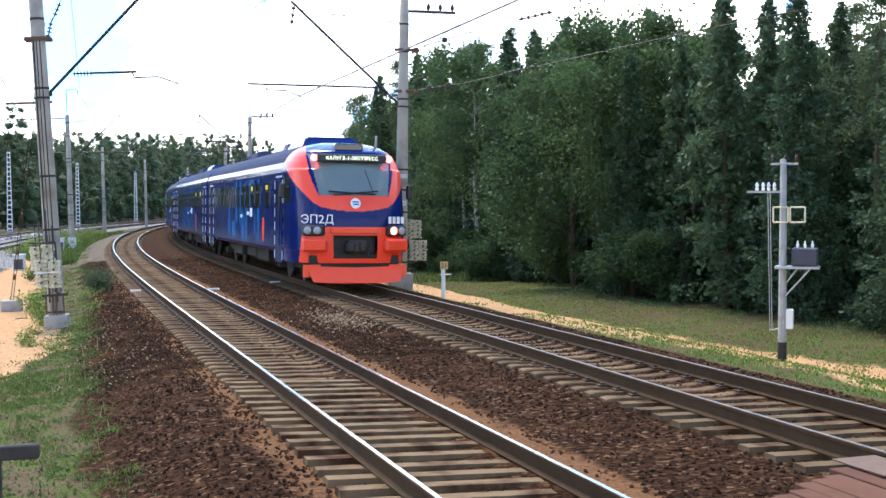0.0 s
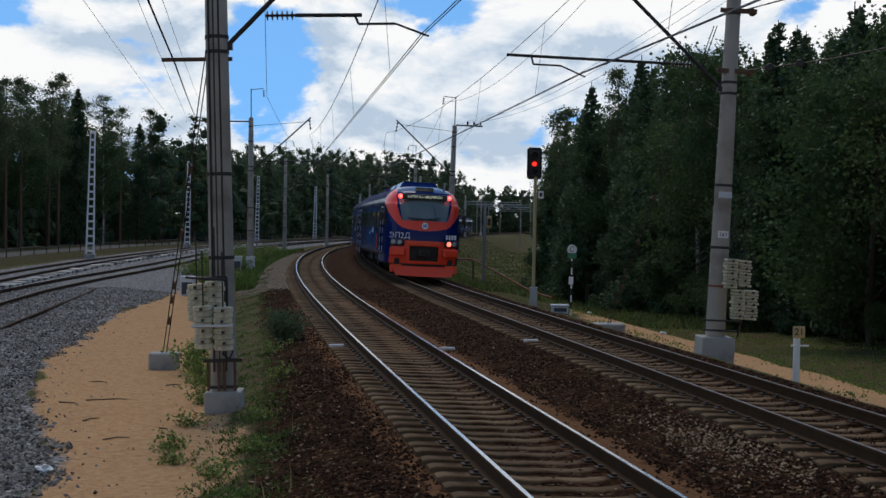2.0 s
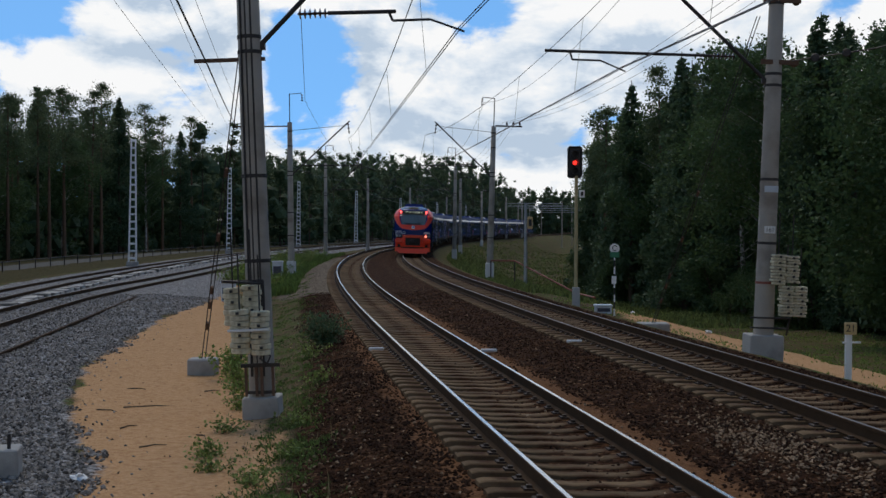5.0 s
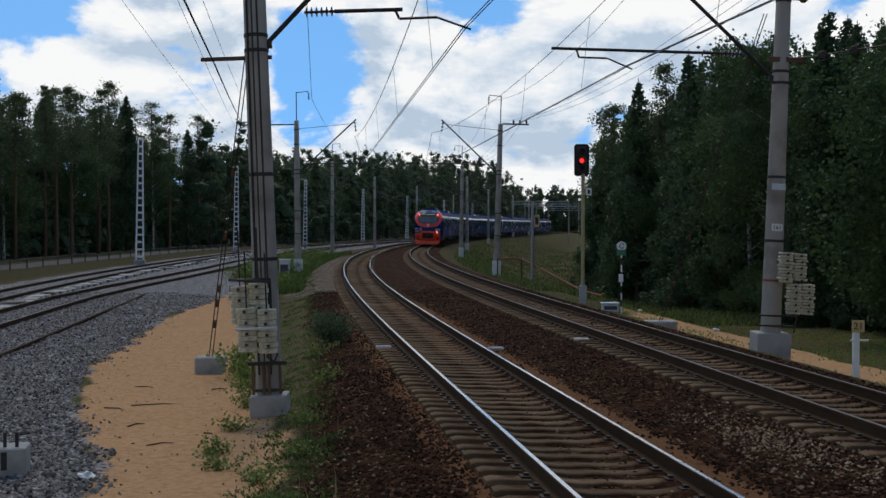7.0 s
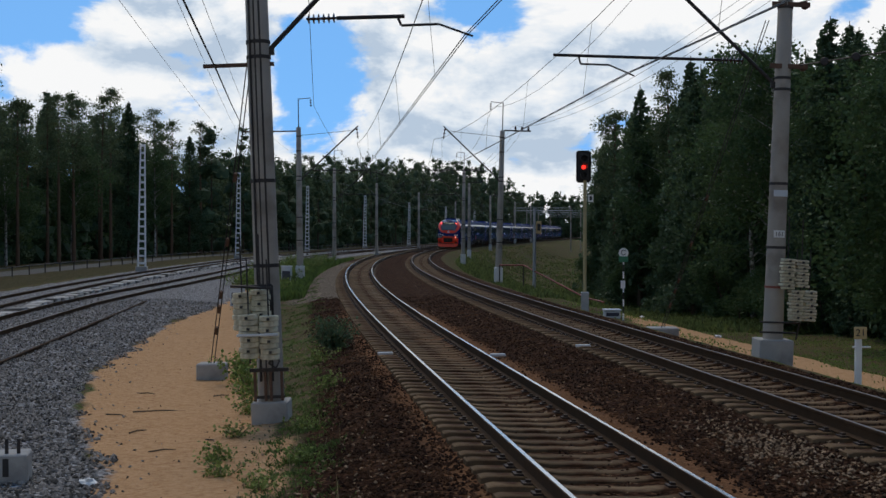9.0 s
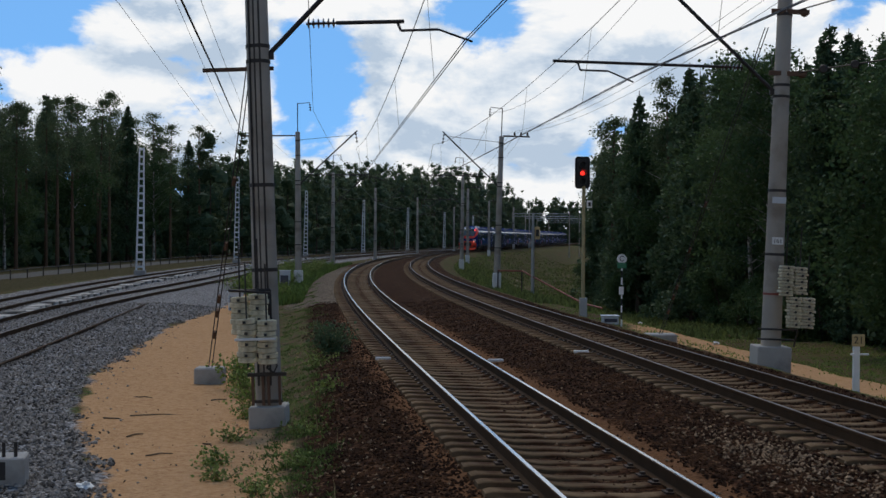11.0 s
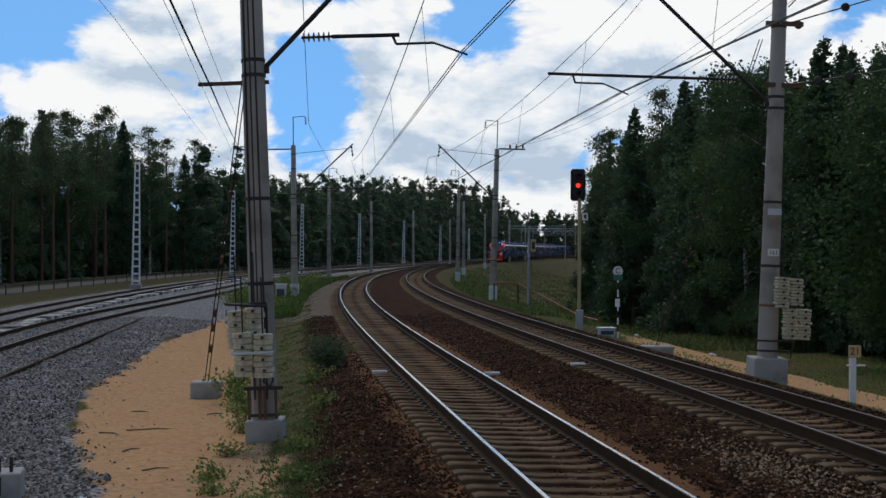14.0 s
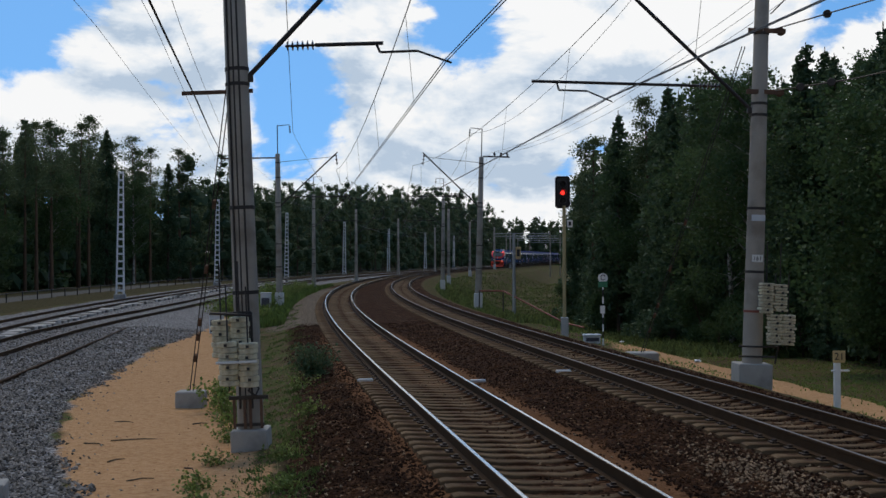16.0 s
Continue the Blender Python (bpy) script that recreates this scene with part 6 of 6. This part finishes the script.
def bogie(car, y):
    b = part("bogie", box(box(box(B(), -1.05, -1.7, 0.52, -0.92, 1.7, 0.74, 0.03), 0.92, -1.7, 0.52, 1.05, 1.7, 0.74, 0.03), -0.95, -0.25, 0.5, 0.95, 0.25, 0.8), M["under"], car, "dusty bogie frame", pose(0, y, 0))
    for dy in (-1.25, 1.25):
        w = turned(B(), [(0.47, -0.86), (0.50, -0.80), (0.47, -0.74), (0.46, -0.70), (0.10, -0.68), (0.09, 0.68), (0.46, 0.70), (0.47, 0.74), (0.50, 0.80), (0.47, 0.86)], (0, 0, 0), (1, 0, 0), 20)
        part("wheelset", w, M["iron"], b, m=pose(0, dy, 0.49))
        for sx in (-1, 1):
            part("axle_box", box(B(), sx * 1.1 - 0.14, dy - 0.17, 0.34, sx * 1.1 + 0.14, dy + 0.17, 0.62, 0.04), M["under"], b)
            part("spring", rod(B(), (sx * 1.0, dy + 0.32, 0.55), (sx * 1.0, dy + 0.32, 0.95), 0.09), M["under"], b)


def car_side(car, s, head):
    """Windows, doors, marks and livery blocks on one side, s = -1 or 1."""
    x = s * HALF
    doors = (2.85 if head else 1.15, 20.1)
    wins = [4.7 + 0.35] + [7.0 + 1.18 * i for i in range(11)] if head else [3.2 + 1.24 * i for i in range(13)]
    # large livery blocks like tall rounded letters
    base = 6.6
    for k, (a, b, z0, z1) in enumerate(((0, 0.62, 1.25, 3.25), (0.95, 1.25, 1.15, 2.2), (1.2, 2.4, 2.3, 3.22), (2.75, 3.35, 1.2, 3.2), (3.6, 4.3, 1.1, 2.1), (4.3, 4.95, 1.7, 3.25), (5.3, 6.9, 1.2, 1.75), (5.3, 5.9, 1.3, 3.2), (7.3, 7.9, 1.15, 3.1))):
        part("livery_block", rounded(B(), x + s * 0.001, base + a, base + b, z0, z1, 0.003, 0.14), M["train_light"], car, "light blue livery block")
    part("livery_spot", rounded(B(), x + s * 0.001, 5.6, 6.05, 1.15, 1.95, 0.004, 0.2), M["train_red"], car, "red livery spot")
    for i, (a, b, z0, z1) in enumerate(((8.2, 8.75, 1.95, 2.25), (8.85, 9.5, 2.0, 2.12), (10.6, 11.1, 1.9, 2.02))):
        part("livery_mark", rounded(B(), x + s * 0.004, a, b, z0, z1, 0.003, 0.03), M["train_white"], car)
    for w in wins:
        g = part("window", rounded(B(), x - s * 0.01, w - 0.42, w + 0.42, 2.25, 3.05, 0.024, 0.09), M["train_glass"], car, "dark tinted window")
        part("window_bar", box(B(), min(x, x + s * 0.02), w - 0.42, 2.76, max(x, x + s * 0.02), w + 0.42, 2.79), M["black"], g)
    for w in wins[:3:2]:
        part("sticker", rounded(B(), x + s * 0.015, w - 0.2, w + 0.25, 2.82, 2.98, 0.003, 0.03), M["yellow"], car)
    for d in doors:
        p = part("door", rounded(B(), x - s * 0.03, d - 0.62, d + 0.62, 0.62, 3.15, 0.036, 0.05), M["train_blue"], car, "sliding door outlined with white dashes")
        for o in (-0.32, 0.32):
            part("door_window", rounded(B(), x + s * 0.004, d + o - 0.16, d + o + 0.16, 1.95, 2.95, 0.004, 0.06), M["train_glass"], p)
        part("door_seam", box(B(), min(x + s * 0.004, x + s * 0.009), d - 0.008, 0.7, max(x + s * 0.004, x + s * 0.009), d + 0.008, 3.1), M["black"], p)
        dash = B()
        for o in (-0.68, 0.68):
            for k in range(6):
                box(dash, min(x + s * 0.002, x + s * 0.012), d + o - 0.03, 0.72 + k * 0.42, max(x + s * 0.002, x + s * 0.012), d + o + 0.03, 0.72 + k * 0.42 + 0.27)
        for k in range(3):
            box(dash, min(x + s * 0.002, x + s * 0.012), d - 0.5 + k * 0.38, 3.16, max(x + s * 0.002, x + s * 0.012), d - 0.5 + k * 0.38 + 0.24, 3.22)
        tagged(part("door_outline", dash, M["train_white"], p, "white dashes round the door"), kind="stuff")


def build_car(head):
    car = thing("train_car", pose(0, 0, 0), "dark blue electric train car with light blue livery" if not head else "dark blue train end car with red-orange front", "train car", "cars of the train")
    y0 = 2.5 if head else 0.22
    part("body", body_mesh(y0, CAR - 0.22), None, car)
    for s in (-1, 1):
        car_side(car, s, head)
    for y in (4.6, 17.6):
        bogie(car, y)
    for a, b, w, z in ((7.2, 9.6, 1.35, 0.45), (10.2, 12.4, 1.3, 0.5), (13.0, 15.0, 1.4, 0.48)):
        part("equipment_case", box(B(), -w, a, z, w, b, 0.93, 0.04), M["under"], car, "dark underfloor equipment case")
    if not head:
        part("gangway", box(B(), -0.65, -0.25, 0.95, 0.65, 0.3, 3.3, 0.05), M["under"], car, "black corridor bellows")
    # roof pods
    part("roof_pod", turned_pod(6.8, 9.4, 0.95, 4.12, 4.42), M["train_blue"], car, "blue roof equipment pod")
    part("roof_pod", turned_pod(13.0, 15.5, 0.9, 4.12, 4.42), M["roof"], car)
    part("ventilator", box(B(), -0.5, 17.5, 4.1, 0.5, 18.5, 4.42, 0.05), M["roof"], car)
    return car


def turned_pod(y0, y1, w, z0, z1):
    bm = box(B(), -w, y0, z0, w, y1, z1)
    for v in bm.verts:
        if v.co.z > (z0 + z1) / 2:
            v.co.x *= 0.8
            v.co.y = y0 + 0.35 if v.co.y < (y0 + y1) / 2 else y1 - 0.35
    bmesh.ops.bevel(bm, geom=bm.edges[:], offset=0.06, segments=2, affect="EDGES")
    return bm


def pantograph(car, y):
    p = part("pantograph", box(box(B(), -0.6, y - 0.9, 4.3, 0.6, y - 0.8, 4.4), -0.6, y + 0.8, 4.3, 0.6, y + 0.9, 4.4), M["iron"], car, "raised pantograph")
    bm = B()
    for sx in (-0.35, 0.35):
        rod(bm, (sx, y + 0.8, 4.4), (sx * 0.7, y - 0.75, 5.1), 0.03)
        rod(bm, (sx * 0.7, y - 0.75, 5.1), (sx * 0.6, y + 0.35, 5.78), 0.025)
    part("frame", bm, M["iron"], p)
    part("head", rod(rod(B(), (-0.9, y + 0.2, 5.8), (0.9, y + 0.2, 5.8), 0.03), (-0.9, y + 0.5, 5.8), (0.9, y + 0.5, 5.8), 0.03), M["iron"], p)


# the nose: rings of plan outline at each height
def nose_front(z):
    """How far back the front lies at height z."""
    if z < 1.7:
        return 0.10 + 0.10 * max(0, (1.0 - z))
    if z < 2.5:
        return 0.10 + 0.16 * ((z - 1.7) / 0.8) ** 1.5
    if z < 3.85:
        return 0.26 + 0.62 * ((z - 2.5) / 1.35) ** 1.12
    return 0.88 + 1.5 * ((z - 3.85) / 0.40) ** 1.6


def nose_half(z):
    pts = section()
    zs = [p[1] for p in pts]
    xs = [p[0] for p in pts]
    return float(np.interp(z, zs, xs)) if z > FLOOR_Z + 0.12 else HALF - 0.02


def region(x, y, z):
    a = abs(x) + max(0.0, y - nose_front(z) - 0.15) * 1.0
    front = y < nose_front(z) + 0.75
    if front and 2.62 < z < 3.82 and abs(x) < 1.0 + 0.17 * (z - 2.62):
        return 3
    if 1.72 > z and a > 0.0:
        if a < 1.95 - 0.25 * max(0, z - 0.8):
            return 2
        return 0
    low = 2.17 + 0.13 * a * a if a < 1 else 2.30 + 0.62 * (a - 1)
    high = 2.62 if a < 1.02 else 2.62 + (a - 1.02) * 2.6
    if low < z < high and not (a > 3.3 and z < 3.3):
        return 1
    # the driver's side window
    if y > nose_front(z) + 1.0 and 2.42 < z < 3.18 and z < low - 0.10 and y < 2.45:
        return 4
    return 0


def build_nose(car):
    NU, zs = 150, np.concatenate([np.linspace(0.70, 3.3, 100), np.linspace(3.32, ROOF_TOP - 0.02, 34)])
    th = np.linspace(0, math.pi, NU + 1)
    grid = []
    for z in zs:
        w, f, back = nose_half(z), nose_front(z), 2.52
        f = min(f, back - 0.01)
        e = 2 / 3.6 if z < 3.4 else 2 / 3.0
        c, s = np.cos(th), np.sin(th)
        grid.append(np.stack([w * np.sign(c) * np.abs(c) ** e, back - (back - f) * np.abs(s) ** e, np.full(NU + 1, z)], 1))
    G = np.array(grid)
    groups = {0: [], 1: [], 2: [], 3: [], 4: []}
    for j in range(len(zs) - 1):
        for i in range(NU):
            c = (G[j, i] + G[j, i + 1] + G[j + 1, i] + G[j + 1, i + 1]) / 4
            k = region(*c)
            if k == 2 and 0.84 < c[2] < 1.50 and abs(c[0]) < 0.63 and c[1] < 1.0:
                continue          # the coupler's recess
            n = NU + 1
            groups[k].append((j * n + i, j * n + i + 1, (j + 1) * n + i + 1, (j + 1) * n + i))
    flat = G.reshape(-1, 3)
    names = {0: ("nose_shell", "train_blue", ""), 1: ("red_band", "train_red", "red-orange band round the windscreen"), 2: ("bumper", "train_red", "red-orange lower front"),
             3: ("windscreen", "screen_glass", "glossy windscreen with its pale sky reflection painted in"), 4: ("cab_window", "train_glass", "dark cab side window")}
    panes = [(k, fs) for k, fs in groups.items() if k != 4]
    panes += [(4, [f for f in groups.get(4, []) if (flat[f[0]][0] > 0) == side]) for side in (True, False)]
    for k, fs in panes:
        if not fs:
            continue
        used, inv = np.unique(np.array(fs), return_inverse=True)
        me = mesh_np(names[k][0], flat[used], inv.reshape(-1, 4), M[names[k][1]], smooth=True)
        part(names[k][0], me, None, car, names[k][2])


def build_front(car):
    build_nose(car)
    part("recess", box(B(), -0.66, 0.45, 0.80, 0.66, 1.1, 1.54), M["black"], car, "black coupler recess")
    bm = box(B(), -0.24, 0.02, 0.98, 0.24, 0.5, 1.34, 0.06)
    box(bm, -0.30, -0.12, 1.02, -0.06, 0.12, 1.30, 0.05)
    box(bm, 0.08, -0.02, 1.0, 0.30, 0.2, 1.36, 0.05)
    rod(bm, (0.34, 0.1, 0.95), (0.5, 0.2, 1.25), 0.03)
    part("coupler", bm, M["iron"], car, "dusty automatic coupler head")
    part("bumper_strip", box(B(), -0.72, 0.055, 1.53, 0.72, 0.2, 1.70, 0.02), M["train_orange"], car, "bright orange strip over the coupler")
    for s in (-1, 1):
        b = part("buffer_pad", box(B(), -0.36, -0.10, 1.02, 0.36, 0.3, 1.40, 0.06), M["train_red"], car, "ribbed red buffer pad", pose(s * 1.18, 0.10, 0, 0, 0, s * 14))
        for k in range(4):
            part("rib", box(B(), -0.30, -0.125, 1.10 + k * 0.065, 0.30, -0.09, 1.13 + k * 0.065), M["train_orange"], b)
        h = part("headlamp", box(B(), -0.32, -0.06, 1.47, 0.32, 0.25, 1.78, 0.05), M["black"], car, "black headlamp housing", pose(s * 1.22, 0.17, 0, 0, 0, s * 20))
        for o, r in ((-0.15, 0.11), (0.13, 0.11)):
            red = s > 0 and o < 0
            part("lamp", turned(B(), [(r, 0), (r, 0.02), (r * 0.7, 0.045), (0.02, 0.055)], (o, -0.06, 1.625), (0, -1, 0), 16), M["tail_core"] if red else M["lamp_glass"], h, "lit red tail lamp" if red else "clear headlamp")
        t = part("tail_light", turned(B(), [(0.10, 0), (0.10, 0.03), (0.05, 0.05)], (0, 0, 0), (0, -1, 0), 14), M["tail_red"], car, "lit red lamp beside the display", pose(s * 1.10, 0.72, 3.69, -20, 0, 0))
        part("core", turned(B(), [(0.05, 0.05), (0.03, 0.065)], (0, 0, 0), (0, -1, 0), 10), M["tail_core"], t)
        # mirror on a short arm
        mr = part("mirror", box(B(), -0.09, -0.10, -0.22, 0.09, 0.06, 0.22, 0.04), M["black"], car, "black wing mirror", pose(s * 1.90, 1.35, 2.75))
        part("mirror_arm", rod(B(), (0, 0, 0.05), (-s * 0.22, 0.15, 0.1), 0.03), M["black"], mr)
        for k in (0, 1):
            part("handrail", rod(B(), (s * 1.79, 2.1 - 0.42 * k + 0.3, 1.15), (s * 1.79, 2.1 - 0.42 * k + 0.3, 2.35), 0.022), M["train_blue"], car)
    # the plough plate
    bm = B()
    vs = [bm.verts.new((x, 0.02 + 0.12 * (abs(x) / 1.4) ** 2 + (0.05 if z > 0.4 else -0.30), z)) for x, z in [(-1.42, 0.62), (-0.8, 0.60), (0, 0.58), (0.8, 0.60), (1.42, 0.62), (1.25, 0.18), (0.7, 0.15), (0, 0.15), (-0.7, 0.15), (-1.25, 0.18)]]
    bm.faces.new(vs)
    r = bmesh.ops.extrude_face_region(bm, geom=bm.faces[:])
    bmesh.ops.translate(bm, vec=(0, 0.05, 0), verts=[g for g in r["geom"] if isinstance(g, bmesh.types.BMVert)])
    for s in (-1, 1):
        box(bm, min(s * 1.0, s * 1.5), 0.10, 0.30, max(s * 1.0, s * 1.5), 0.16, 0.66, 0.01)
    part("plough", bm, M["train_orange"], car, "orange snow plough plate")
    part("under_beam", box(B(), -1.3, 0.25, 0.5, 1.3, 2.6, 0.92), M["under"], car)
    # display, wipers, badge and marks
    part("display", box(B(), -1.02, 0.62, 3.58, 1.02, 0.80, 3.80, 0.02), M["black"], car, "black destination display", pose(0, 0.0, 0))
    part("display_text", text_mesh("display_text", "КАЛУГА-1-ЭКСПРЕСС", 0.145, M["led"]), None, car, "lit destination lettering", pose(0, 0.61, 3.69, 90, 0, 0))
    part("wiper", rod(rod(B(), (0.62, 0.24, 2.66), (-0.75, 0.33, 2.74), 0.02), (0.55, 0.22, 2.64), (0.35, 0.50, 3.35), 0.010), M["black"], car)
    part("wiper", rod(B(), (-0.62, 0.24, 2.64), (0.7, 0.33, 2.76), 0.018), M["black"], car)
    # added white strip imitating the driver's desk reflected low in the windscreen
    part("sun_blind", box(B(), -0.85, 0.52, 2.80, 0.85, 0.54, 2.92), M["train_white"], car, "white strip standing in for the desk's reflection")
    bd = part("badge", turned(B(), [(0.15, 0), (0.15, 0.012)], (0, 0, 0), (0, -1, 0), 20), M["train_white"], car, "round white badge", pose(0, 0.175, 2.40, -10, 0, 0))
    part("badge_bars", box(box(B(), -0.09, -0.02, 0.02, 0.09, -0.013, 0.06), -0.07, -0.02, -0.05, 0.1, -0.013, -0.01), M["train_light"], bd)
    part("class_mark", text_mesh("class_mark", "ЭП2Д", 0.34, M["train_white"]), None, car, "white class lettering", pose(-1.12, 0.06, 1.93, 90, 0, -10))
    bm = B()
    for k in range(4):
        box(bm, k * 0.13, 0, -0.1, k * 0.13 + 0.09, 0.01, 0.1)
    tagged(part("number_mark", bm, M["train_white"], car, "white number bars", pose(0.95, 0.07, 1.93, 0, 0, 10)), kind="stuff")
    part("roof_window", box(B(), -0.42, 1.05, 3.92, 0.42, 1.5, 4.14, 0.04), M["train_glass"], car, "glazed roof recess", pose(0, 0, 0.0))
    part("horn", rod(B(), (1.0, 1.9, 4.0), (1.0, 1.8, 4.42), 0.04), M["galv"], car)
    part("air_conditioner", turned_pod(3.3, 6.2, 0.95, 4.1, 4.46), M["train_blue"], car, "blue rooftop air conditioner")


def build_train():
    first = build_car(True)
    build_front(first)
    second = build_car(False)
    pantograph(second, 10.5)
    third = build_car(False)
    cars = [first, second, third]
    for i in range(8):
        cars.append(copy_thing(second if i % 3 == 1 else third, pose(0, 0, 0)))
    return cars
build_woods()
build_far_woods()

# ---- movement ----
TRAIN_Y = [(0.0, 21.8), (0.5, 31.0), (1.0, 39.3), (1.5, 47.3), (2.0, 54.8), (2.5, 62.5), (3.0, 70.6), (3.5, 79.0), (4.0, 87.6), (4.5, 96.8),
           (7.0, 148.0), (8.0, 167.5), (9.0, 185.5), (12.0, 236.0), (16.0, 302.0)]


def on_line(s):
    """The point at s metres along the second line, counted from y = 9."""
    return Vector((float(np.interp(s, LINE2[0], LINE2[1])), float(np.interp(s, LINE2[0], LINE2[2])), Z2))


def motions():
    ts = np.arange(0, 16.01, 0.5)
    ys = np.interp(ts, *zip(*TRAIN_Y))
    for i, car in enumerate(CARS):
        rows = []
        for t, y in zip(ts, ys):
            s = float(np.interp(y, LINE2[2], LINE2[0])) + i * CAR
            a, b = on_line(s), on_line(s + CAR - 1.0)
            d = b - a
            rows.append((float(t), Matrix.Translation(a) @ Matrix.Rotation(-math.atan2(d.x, d.y), 4, "Z") @ Matrix.Rotation(CANT2 / 1.59, 4, "Y")))
        walk(car, rows)


CARS = build_train()
motions()
